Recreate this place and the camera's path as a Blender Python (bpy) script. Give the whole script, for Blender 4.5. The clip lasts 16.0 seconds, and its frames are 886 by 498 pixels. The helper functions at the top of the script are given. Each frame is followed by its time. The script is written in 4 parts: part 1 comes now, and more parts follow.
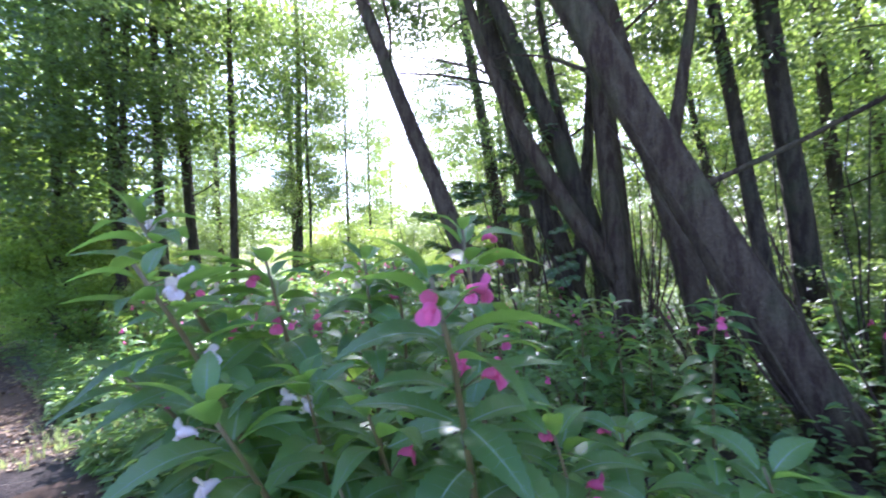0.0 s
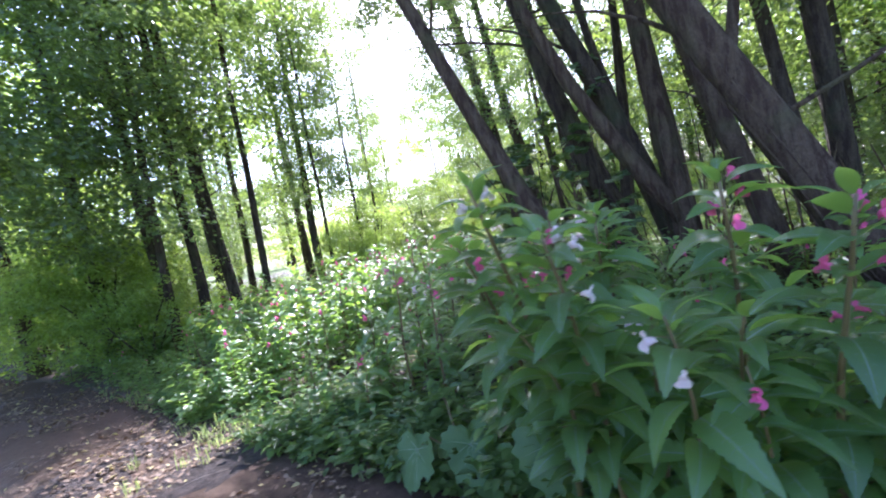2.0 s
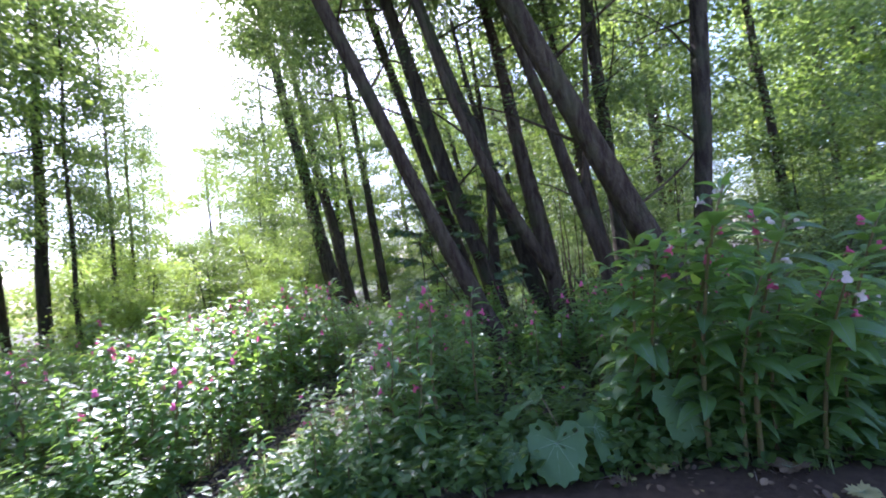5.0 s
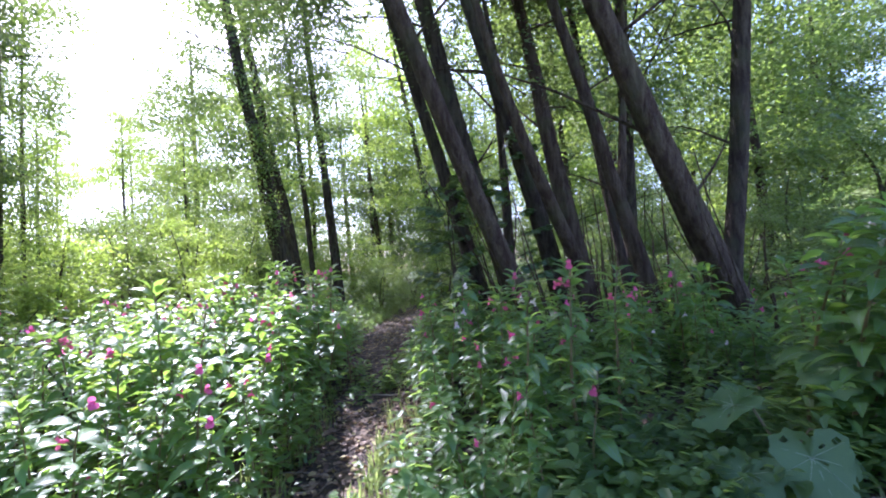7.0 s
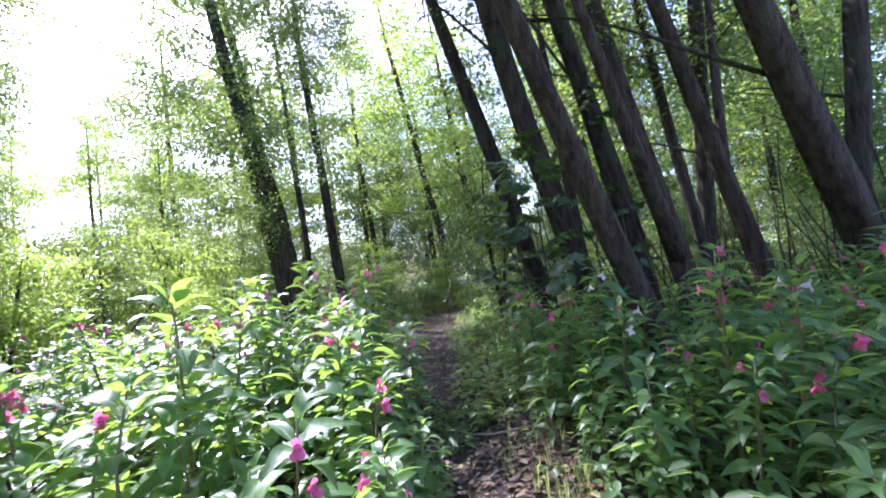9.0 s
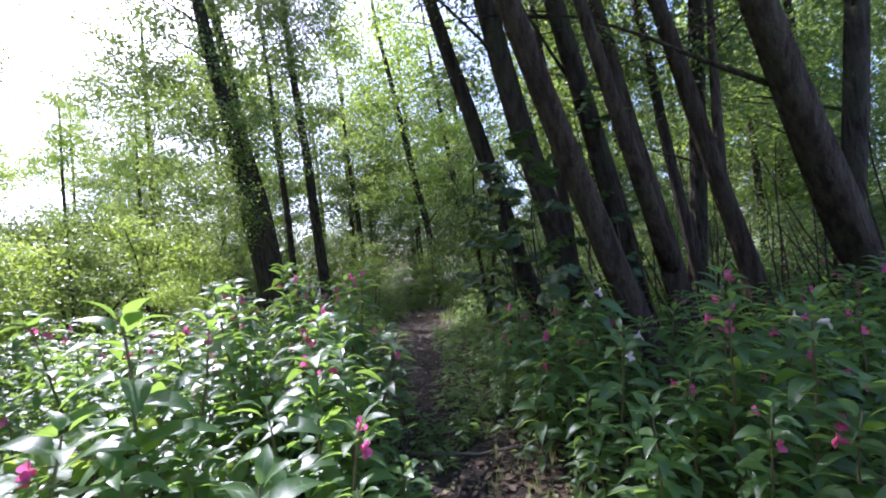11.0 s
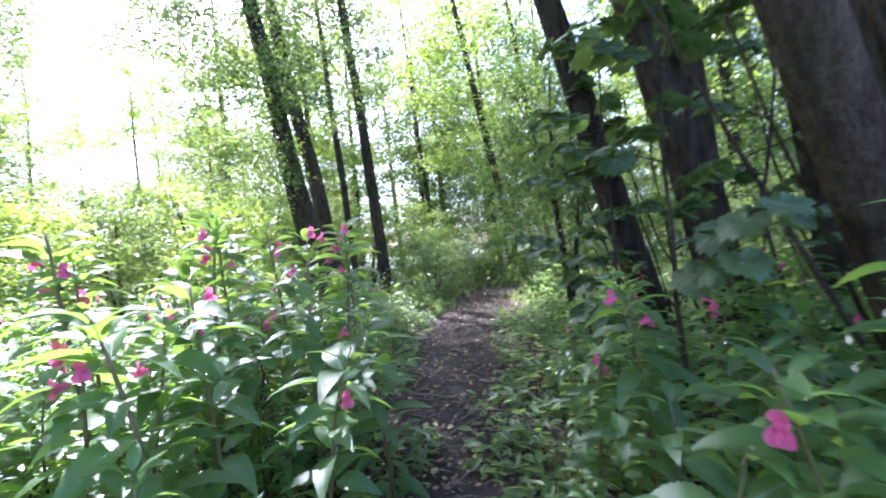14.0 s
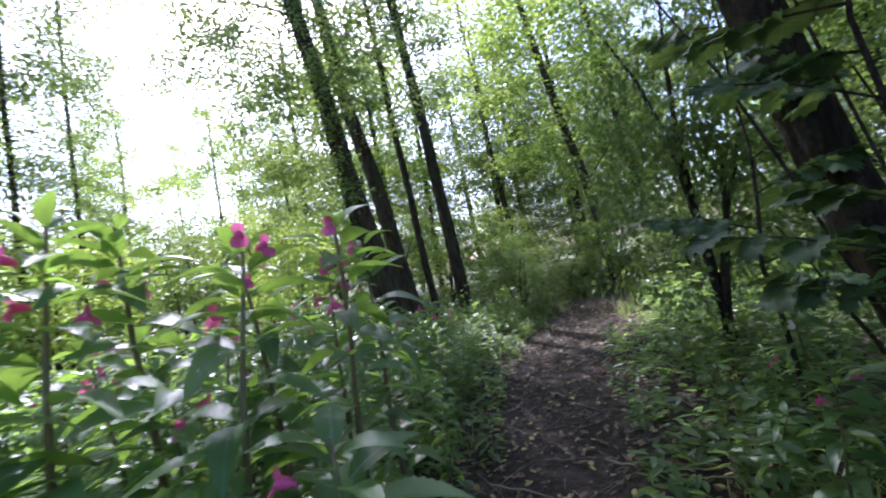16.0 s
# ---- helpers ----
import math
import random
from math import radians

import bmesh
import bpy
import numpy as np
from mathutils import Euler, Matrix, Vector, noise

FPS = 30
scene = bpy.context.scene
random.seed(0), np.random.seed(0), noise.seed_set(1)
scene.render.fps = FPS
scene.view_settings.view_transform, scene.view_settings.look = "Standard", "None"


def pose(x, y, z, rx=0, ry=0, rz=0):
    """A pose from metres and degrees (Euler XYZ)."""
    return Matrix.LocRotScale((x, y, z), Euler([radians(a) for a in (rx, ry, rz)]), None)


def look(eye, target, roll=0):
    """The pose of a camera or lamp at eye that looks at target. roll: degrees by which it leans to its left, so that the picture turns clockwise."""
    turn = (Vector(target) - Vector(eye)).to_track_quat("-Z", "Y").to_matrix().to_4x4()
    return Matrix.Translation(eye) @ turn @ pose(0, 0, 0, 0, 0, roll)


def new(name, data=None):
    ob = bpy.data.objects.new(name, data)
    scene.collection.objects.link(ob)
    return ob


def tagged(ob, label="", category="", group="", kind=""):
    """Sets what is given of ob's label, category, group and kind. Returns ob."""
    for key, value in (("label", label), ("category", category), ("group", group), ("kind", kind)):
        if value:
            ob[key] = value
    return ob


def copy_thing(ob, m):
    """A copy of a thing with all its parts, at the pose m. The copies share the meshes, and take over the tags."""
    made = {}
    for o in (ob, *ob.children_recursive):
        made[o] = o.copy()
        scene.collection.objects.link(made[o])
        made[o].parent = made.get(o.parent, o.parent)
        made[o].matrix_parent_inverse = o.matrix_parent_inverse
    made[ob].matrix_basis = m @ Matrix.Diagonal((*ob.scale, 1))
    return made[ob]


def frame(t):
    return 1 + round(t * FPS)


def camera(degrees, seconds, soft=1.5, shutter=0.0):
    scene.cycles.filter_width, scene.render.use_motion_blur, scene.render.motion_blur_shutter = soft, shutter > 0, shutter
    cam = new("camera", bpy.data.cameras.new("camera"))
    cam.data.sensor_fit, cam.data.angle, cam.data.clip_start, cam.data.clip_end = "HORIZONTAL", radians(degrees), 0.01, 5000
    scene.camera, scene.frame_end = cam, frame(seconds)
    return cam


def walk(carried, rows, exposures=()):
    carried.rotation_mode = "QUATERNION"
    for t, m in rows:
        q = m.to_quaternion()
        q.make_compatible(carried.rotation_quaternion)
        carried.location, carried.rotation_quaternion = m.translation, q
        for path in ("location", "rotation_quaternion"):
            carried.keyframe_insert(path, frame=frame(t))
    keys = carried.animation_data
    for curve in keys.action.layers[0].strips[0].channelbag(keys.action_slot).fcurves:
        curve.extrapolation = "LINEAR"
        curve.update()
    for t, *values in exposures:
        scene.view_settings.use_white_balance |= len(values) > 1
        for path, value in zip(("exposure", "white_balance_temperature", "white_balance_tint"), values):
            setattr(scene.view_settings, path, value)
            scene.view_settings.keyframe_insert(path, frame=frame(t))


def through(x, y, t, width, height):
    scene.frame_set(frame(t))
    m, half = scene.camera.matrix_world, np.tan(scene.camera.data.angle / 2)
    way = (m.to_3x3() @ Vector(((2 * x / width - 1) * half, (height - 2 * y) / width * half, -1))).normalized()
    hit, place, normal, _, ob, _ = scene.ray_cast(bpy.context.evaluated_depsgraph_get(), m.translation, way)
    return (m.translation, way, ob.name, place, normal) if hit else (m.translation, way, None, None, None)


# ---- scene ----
cam = camera(94.0, 16.0, soft=1.9, shutter=0.35)
PATH = [
    (0.0, -0.041, 0.041, 1.392, 91.02, 3.05, -0.52),
    (0.5, -0.180, 0.047, 1.376, 89.88, 4.30, 8.62),
    (1.0, -0.412, -0.034, 1.423, 88.87, 6.43, 20.99),
    (1.5, -0.655, -0.040, 1.455, 85.49, 7.96, 2.38),
    (2.0, -1.098, -0.170, 1.476, 86.67, 11.33, -3.21),
    (2.5, -1.580, -0.275, 1.374, 87.97, 11.92, -3.25),
    (3.0, -1.990, -0.325, 1.320, 88.98, 12.30, 1.51),
    (3.5, -2.398, -0.358, 1.458, 87.29, 10.08, -7.71),
    (4.0, -2.800, -0.090, 1.327, 87.17, 7.10, -20.57),
    (4.5, -3.032, 0.220, 1.378, 90.11, 7.35, -30.28),
    (5.0, -3.299, 0.533, 1.362, 92.48, 7.32, -38.88),
    (7.3, -3.819, 2.277, 1.224, 91.98, 5.03, -50.53),
    (7.5, -3.806, 2.391, 1.202, 91.47, 5.80, -50.81),
    (8.0, -3.718, 2.828, 1.164, 91.24, 7.57, -54.62),
    (8.5, -3.667, 3.189, 1.191, 93.09, 9.16, -57.69),
    (9.0, -3.567, 3.613, 1.214, 93.30, 7.48, -52.60),
    (11.5, -3.339, 3.725, 1.350, 91.40, 4.63, -56.71),
    (12.0, -3.083, 3.619, 1.311, 93.03, 2.35, -64.05),
    (12.5, -2.796, 3.715, 1.261, 93.42, 3.20, -66.08),
    (13.0, -2.398, 4.128, 1.214, 90.90, 4.39, -61.47),
    (13.5, -2.142, 4.396, 1.197, 90.48, 4.28, -53.61),
    (14.0, -1.855, 4.578, 1.176, 89.71, 5.67, -43.25),
    (14.5, -1.562, 4.795, 1.168, 89.67, 7.71, -36.61),
    (15.0, -1.345, 5.081, 1.192, 90.62, 7.98, -29.94),
    (15.5, -1.150, 5.284, 1.185, 92.33, 9.15, -26.36),
    (16.0, -1.020, 5.470, 1.140, 93.21, 10.42, -31.66),
]
walk(cam, [(t, pose(*r)) for t, *r in PATH], exposures=[(0.0, 2.54, 5250, 31), (1.0, 2.15, 5350, 31), (2.0, 2.37, 5350, 31), (3.0, 2.36, 5350, 33), (5.0, 2.02, 5300, 34), (9.0, 2.13, 5300, 35), (11.5, 1.43, 5350, 36), (12.5, 2.28, 5100, 37), (13.0, 2.6, 5100, 35), (13.5, 2.82, 5150, 35), (14.5, 2.35, 5250, 34), (16.0, 1.66, 5350, 32)])

# ---- light: late-morning sun ahead of the walker, clear sky ----
SUN_AZ, SUN_EL = -11.0, 47.0          # degrees to the left of +y, degrees above the horizon
world = bpy.data.worlds.new("sky")
scene.world = world
world.use_nodes = True
wn = world.node_tree.nodes
sky = wn.new("ShaderNodeTexSky")
sky.sky_type, sky.sun_disc = "NISHITA", False
sky.sun_elevation, sky.sun_rotation = radians(SUN_EL), radians(-SUN_AZ)
sky.air_density, sky.dust_density = 1.0, 2.5
world.node_tree.links.new(sky.outputs[0], wn["Background"].inputs[0])
wn["Background"].inputs[1].default_value = 0.15
sun = new("sun", bpy.data.lights.new("sun", "SUN"))
sun.data.energy, sun.data.angle, sun.data.color = 4.1, radians(0.6), (1.0, 0.95, 0.86)
a, e = radians(SUN_AZ), radians(SUN_EL)
sun.matrix_world = look((-math.sin(a) * math.cos(e) * 40, math.cos(a) * math.cos(e) * 40, math.sin(e) * 40), (0, 0, 0))


# ---- materials ----
def material(name):
    m = bpy.data.materials.new(name)
    m.use_nodes = True
    nt = m.node_tree
    return m, nt.nodes, nt.links, nt.nodes["Principled BSDF"]


def ramp(nodes, stops):
    r = nodes.new("ShaderNodeValToRGB")
    el = r.color_ramp.elements
    while len(el) < len(stops):
        el.new(0.5)
    for k, (p, c) in zip(el, stops):
        k.position, k.color = p, (*c, 1)
    return r


def noise_tex(nodes, links, scale, detail=4.0, rough=0.6, coords=None, stretch=None):
    n = nodes.new("ShaderNodeTexNoise")
    n.inputs["Scale"].default_value, n.inputs["Detail"].default_value, n.inputs["Roughness"].default_value = scale, detail, rough
    g = nodes.new("ShaderNodeTexCoord")
    src = g.outputs[coords or "Object"]
    if stretch:
        mp = nodes.new("ShaderNodeMapping")
        mp.inputs["Scale"].default_value = stretch
        links.new(src, mp.inputs[0])
        src = mp.outputs[0]
    links.new(src, n.inputs["Vector"])
    return n


def mix_col(nodes, links, a, b, f, mode="MIX"):
    m = nodes.new("ShaderNodeMix")
    m.data_type, m.blend_type = "RGBA", mode
    for sock, v in ((m.inputs[6], a), (m.inputs[7], b), (m.inputs[0], f)):
        if hasattr(v, "links"):
            links.new(v, sock)
        elif isinstance(v, tuple):
            sock.default_value = (*v, 1)
        else:
            sock.default_value = v
    return m.outputs[2]


def bump(nodes, links, height, bsdf, strength, dist):
    b = nodes.new("ShaderNodeBump")
    b.inputs["Strength"].default_value, b.inputs["Distance"].default_value = strength, dist
    links.new(height, b.inputs["Height"])
    links.new(b.outputs[0], bsdf.inputs["Normal"])


def leaf_material(name, dark, light, through, share=0.42, rough=0.42, spots=0.15, gloss=0.4):
    """A thin leaf: gloss on top, light passing through."""
    m, n, l, p = material(name)
    geo = n.new("ShaderNodeNewGeometry")
    info = n.new("ShaderNodeObjectInfo")
    add = n.new("ShaderNodeMath")
    add.operation = "ADD"
    l.new(geo.outputs["Random Per Island"], add.inputs[0])
    l.new(info.outputs["Random"], add.inputs[1])
    frac = n.new("ShaderNodeMath")
    frac.operation = "FRACT"
    l.new(add.outputs[0], frac.inputs[0])
    base = mix_col(n, l, dark, light, frac.outputs[0])
    nz = noise_tex(n, l, 18.0, 3.0)
    spot = ramp(n, [(0.56, (0, 0, 0)), (0.72, (1, 1, 1))])
    l.new(nz.outputs["Fac"], spot.inputs[0])
    sc = n.new("ShaderNodeMath")
    sc.operation = "MULTIPLY"
    sc.inputs[1].default_value = spots
    l.new(spot.outputs[0], sc.inputs[0])
    base = mix_col(n, l, base, tuple(c * 1.5 + 0.02 for c in light), sc.outputs[0])
    l.new(base, p.inputs["Base Color"])
    p.inputs["Roughness"].default_value = rough
    p.inputs["Specular IOR Level"].default_value = gloss
    fine = noise_tex(n, l, 60.0, 2.0)
    bump(n, l, fine.outputs["Fac"], p, 0.25, 0.004)
    tr = n.new("ShaderNodeBsdfTranslucent")
    tc = mix_col(n, l, through, tuple(min(1, c * 1.5) for c in through), frac.outputs[0])
    l.new(tc, tr.inputs[0])
    mx = n.new("ShaderNodeMixShader")
    mx.inputs[0].default_value = share
    l.new(p.outputs[0], mx.inputs[1])
    l.new(tr.outputs[0], mx.inputs[2])
    l.new(mx.outputs[0], n["Material Output"].inputs[0])
    return m


def plain_material(name, a, b, scale, rough=0.6, share=0.0):
    m, n, l, p = material(name)
    nz = noise_tex(n, l, scale)
    l.new(mix_col(n, l, a, b, nz.outputs["Fac"]), p.inputs["Base Color"])
    p.inputs["Roughness"].default_value = rough
    bump(n, l, nz.outputs["Fac"], p, 0.3, 0.01)
    if share:
        tr = n.new("ShaderNodeBsdfTranslucent")
        tr.inputs[0].default_value = (*b, 1)
        mx = n.new("ShaderNodeMixShader")
        mx.inputs[0].default_value = share
        l.new(p.outputs[0], mx.inputs[1])
        l.new(tr.outputs[0], mx.inputs[2])
        l.new(mx.outputs[0], n["Material Output"].inputs[0])
    return m


def bark_material(name, dark, light, moss):
    m, n, l, p = material(name)
    ridge = noise_tex(n, l, 15.0, 6.0, 0.65, stretch=(1.0, 1.0, 0.2))
    r1 = ramp(n, [(0.40, dark), (0.58, light)])
    l.new(ridge.outputs["Fac"], r1.inputs[0])
    fine = noise_tex(n, l, 42.0, 5.0, 0.7)
    col = mix_col(n, l, r1.outputs[0], tuple(c * 0.45 for c in dark), fine.outputs["Fac"])
    patch = noise_tex(n, l, 1.7, 3.0)
    pr = ramp(n, [(0.52, (0, 0, 0)), (0.68, (0.55, 0.55, 0.55))])
    l.new(patch.outputs["Fac"], pr.inputs[0])
    l.new(mix_col(n, l, col, moss, pr.outputs[0]), p.inputs["Base Color"])
    p.inputs["Roughness"].default_value = 0.9
    p.inputs["Specular IOR Level"].default_value = 0.25
    hsum = n.new("ShaderNodeMath")
    hsum.operation = "MULTIPLY_ADD"
    hsum.inputs[1].default_value = 0.35
    l.new(fine.outputs["Fac"], hsum.inputs[0])
    l.new(ridge.outputs["Fac"], hsum.inputs[2])
    bump(n, l, hsum.outputs[0], p, 1.0, 0.09)
    return m


BALSAM = leaf_material("balsam_leaf", (0.052, 0.112, 0.038), (0.10, 0.185, 0.058), (0.30, 0.48, 0.06), 0.40, 0.38, gloss=0.55)
MIDRIB = plain_material("leaf_midrib", (0.22, 0.32, 0.18), (0.32, 0.42, 0.25), 30.0, 0.5, 0.2)
BALSAM_STEM = plain_material("balsam_stem", (0.17, 0.20, 0.06), (0.20, 0.10, 0.06), 6.0, 0.4, 0.2)
PINK = plain_material("pink_petal", (0.70, 0.05, 0.22), (0.86, 0.22, 0.42), 40.0, 0.5, 0.4)
PALE = plain_material("pale_petal", (0.86, 0.60, 0.62), (0.92, 0.86, 0.84), 40.0, 0.5, 0.4)
BUTTERBUR = leaf_material("butterbur_leaf", (0.06, 0.12, 0.045), (0.09, 0.16, 0.06), (0.18, 0.30, 0.08), 0.22, 0.65, spots=0.2)
HERB = leaf_material("herb_leaf", (0.04, 0.085, 0.036), (0.095, 0.16, 0.055), (0.31, 0.46, 0.08), 0.4, 0.42, gloss=0.4)
GRASS = leaf_material("grass_blade", (0.07, 0.11, 0.035), (0.15, 0.19, 0.07), (0.38, 0.48, 0.13), 0.4, 0.5)
WILLOW = leaf_material("willow_leaf", (0.045, 0.075, 0.036), (0.085, 0.13, 0.056), (0.30, 0.41, 0.08), 0.34, 0.42)
ALDER = leaf_material("alder_leaf", (0.042, 0.07, 0.033), (0.078, 0.122, 0.05), (0.29, 0.41, 0.07), 0.35, 0.40)
# sapling leaf, duller and less translucent than alder: shade put into the colour
SHADED = leaf_material("shaded_leaf", (0.04, 0.075, 0.032), (0.07, 0.12, 0.045), (0.22, 0.34, 0.06), 0.2, 0.5)
# lighter, yellower leaf for any species: sunlight on foliage put into the colour
BRIGHT = leaf_material("sunlit_leaf", (0.055, 0.12, 0.03), (0.10, 0.19, 0.045), (0.43, 0.57, 0.08), 0.44, 0.42)
LITTER = leaf_material("dead_leaf", (0.065, 0.043, 0.027), (0.23, 0.16, 0.095), (0.3, 0.18, 0.08), 0.12, 0.7)
YELLOW = leaf_material("yellowed_leaf", (0.30, 0.23, 0.08), (0.35, 0.32, 0.14), (0.5, 0.4, 0.1), 0.2, 0.6)
BARK = bark_material("willow_bark", (0.085, 0.051, 0.034), (0.21, 0.158, 0.10), (0.11, 0.12, 0.05))
BARK_DARK = bark_material("alder_bark", (0.062, 0.042, 0.031), (0.17, 0.135, 0.09), (0.085, 0.10, 0.045))
TWIG = plain_material("dead_twig", (0.13, 0.10, 0.075), (0.34, 0.28, 0.21), 14.0, 0.85)


def soil_material():
    m, n, l, p = material("woodland_soil")
    big = noise_tex(n, l, 0.7, 5.0)
    small = noise_tex(n, l, 26.0, 6.0, 0.7)
    r1 = ramp(n, [(0.3, (0.035, 0.026, 0.018)), (0.5, (0.075, 0.056, 0.04)), (0.72, (0.15, 0.115, 0.08))])
    l.new(small.outputs["Fac"], r1.inputs[0])
    r2 = ramp(n, [(0.46, (0, 0, 0)), (0.62, (0.7, 0.7, 0.7))])
    l.new(big.outputs["Fac"], r2.inputs[0])
    l.new(mix_col(n, l, r1.outputs[0], (0.05, 0.085, 0.025), r2.outputs[0]), p.inputs["Base Color"])
    p.inputs["Roughness"].default_value = 0.95
    bump(n, l, small.outputs["Fac"], p, 0.8, 0.03)
    return m


def road_material():
    """Packed earth; the UV's u runs across the road: pale wheel tracks, dark verge, grassy middle."""
    m, n, l, p = material("packed_earth")
    uv = n.new("ShaderNodeUVMap")
    sep = n.new("ShaderNodeSeparateXYZ")
    l.new(uv.outputs[0], sep.inputs[0])
    wob = noise_tex(n, l, 1.3, 4.0)
    ad = n.new("ShaderNodeMath")
    ad.operation = "MULTIPLY_ADD"
    ad.inputs[1].default_value = 0.16
    l.new(wob.outputs["Fac"], ad.inputs[0])
    l.new(sep.outputs[0], ad.inputs[2])
    earth, verge, green, pale = (0.108, 0.074, 0.048), (0.072, 0.049, 0.033), (0.09, 0.09, 0.045), (0.18, 0.142, 0.104)
    across = ramp(n, [(0.10, verge), (0.30, earth), (0.40, pale), (0.52, pale), (0.60, green), (0.68, earth), (0.78, pale), (0.90, pale), (0.99, green)])
    l.new(ad.outputs[0], across.inputs[0])
    small = noise_tex(n, l, 22.0, 7.0, 0.7)
    sr = ramp(n, [(0.3, (0.55, 0.53, 0.5)), (0.7, (1.3, 1.28, 1.25))])
    l.new(small.outputs["Fac"], sr.inputs[0])
    l.new(mix_col(n, l, across.outputs[0], sr.outputs[0], 0.85, "MULTIPLY"), p.inputs["Base Color"])
    p.inputs["Roughness"].default_value = 0.95
    p.inputs["Specular IOR Level"].default_value = 0.2
    grit = noise_tex(n, l, 90.0, 4.0, 0.7)
    hs = n.new("ShaderNodeMath")
    hs.operation = "ADD"
    l.new(small.outputs["Fac"], hs.inputs[0])
    l.new(grit.outputs["Fac"], hs.inputs[1])
    bump(n, l, hs.outputs[0], p, 0.7, 0.02)
    return m


SOIL, ROAD = soil_material(), road_material()


def meadow_material():
    m, n, l, p = material("meadow_grass")
    big, small = noise_tex(n, l, 0.3, 4.0), noise_tex(n, l, 12.0, 6.0, 0.7)
    r1 = ramp(n, [(0.3, (0.07, 0.10, 0.025)), (0.6, (0.17, 0.19, 0.06)), (0.8, (0.26, 0.25, 0.11))])
    l.new(small.outputs["Fac"], r1.inputs[0])
    l.new(mix_col(n, l, r1.outputs[0], (0.09, 0.14, 0.03), big.outputs["Fac"]), p.inputs["Base Color"])
    p.inputs["Roughness"].default_value = 0.9
    bump(n, l, small.outputs["Fac"], p, 0.8, 0.06)
    return m


MEADOW = meadow_material()


def trodden_material():
    m, n, l, p = material("trodden_soil")
    big, small, grit = noise_tex(n, l, 2.2, 4.0), noise_tex(n, l, 24.0, 7.0, 0.75), noise_tex(n, l, 110.0, 4.0, 0.7)
    r1 = ramp(n, [(0.34, (0.022, 0.016, 0.012)), (0.52, (0.075, 0.055, 0.04)), (0.70, (0.16, 0.12, 0.088))])
    l.new(small.outputs["Fac"], r1.inputs[0])
    r2 = ramp(n, [(0.45, (0, 0, 0)), (0.65, (0.6, 0.6, 0.6))])
    l.new(big.outputs["Fac"], r2.inputs[0])
    l.new(mix_col(n, l, r1.outputs[0], (0.045, 0.033, 0.022), r2.outputs[0]), p.inputs["Base Color"])
    p.inputs["Roughness"].default_value = 0.95
    hs = n.new("ShaderNodeMath")
    hs.operation = "ADD"
    l.new(small.outputs["Fac"], hs.inputs[0])
    l.new(grit.outputs["Fac"], hs.inputs[1])
    bump(n, l, hs.outputs[0], p, 1.0, 0.04)
    return m


TRODDEN = trodden_material()


# ---- mesh helpers ----
WALK = [(-3.8, 2.3), (-3.65, 3.2), (-3.45, 3.65), (-2.8, 3.72), (-2.4, 4.13), (-1.85, 4.58), (-1.35, 5.08), (-0.9, 5.6)]


class Geo:
    """Vertices, faces and material slots gathered for one mesh."""

    def __init__(self):
        self.v, self.f, self.s = [], [], []

    def add(self, verts, faces, slot=0):
        o = len(self.v)
        self.v += [tuple(p) for p in verts]
        self.f += [tuple(i + o for i in q) for q in faces]
        self.s += [slot] * len(faces)

    def tube(self, pts, radii, sides=8, slot=0, rough=0.0, seed=0.0):
        pts = [Vector(p) for p in pts]
        ring, side = [], None
        for i, p in enumerate(pts):
            d = (pts[min(i + 1, len(pts) - 1)] - pts[max(i - 1, 0)]).normalized()
            if side is None:
                side = d.orthogonal().normalized()
            side = (side - d * side.dot(d)).normalized()
            up = d.cross(side)
            for k in range(sides):
                a = 2 * math.pi * k / sides
                w = side * math.cos(a) + up * math.sin(a)
                r = radii[i]
                if rough:
                    r *= 1 + rough * noise.noise(Vector((math.cos(a) * 1.6 + seed, math.sin(a) * 1.6, i * 0.22 + seed))) + 0.35 * rough * noise.noise(Vector((math.cos(a) * 5 + seed, math.sin(a) * 5, i * 0.5 + seed)))
                ring.append(p + w * r)
        n = len(pts)
        faces = [(i * sides + k, i * sides + (k + 1) % sides, (i + 1) * sides + (k + 1) % sides, (i + 1) * sides + k) for i in range(n - 1) for k in range(sides)]
        faces += [tuple(range(sides))[::-1], tuple((n - 1) * sides + k for k in range(sides))]
        self.add(ring, faces, slot)

    def mesh(self, name, mats, smooth=True):
        me = bpy.data.meshes.new(name)
        me.from_pydata(self.v, [], self.f)
        for m in mats:
            me.materials.append(m)
        me.polygons.foreach_set("material_index", self.s)
        if smooth:
            me.polygons.foreach_set("use_smooth", [True] * len(self.f))
        me.update()
        return me


def part(name, me, parent, label="", m=None):
    ob = new(name, me)
    ob.parent = parent
    if m is not None:
        ob.matrix_basis = m
    if label:
        ob["label"] = label
    return ob


def thing(name, label, category, group="", kind="", m=None, data=None):
    ob = new(name, data)
    if m is not None:
        ob.matrix_basis = m
    return tagged(ob, label, category, group, kind)


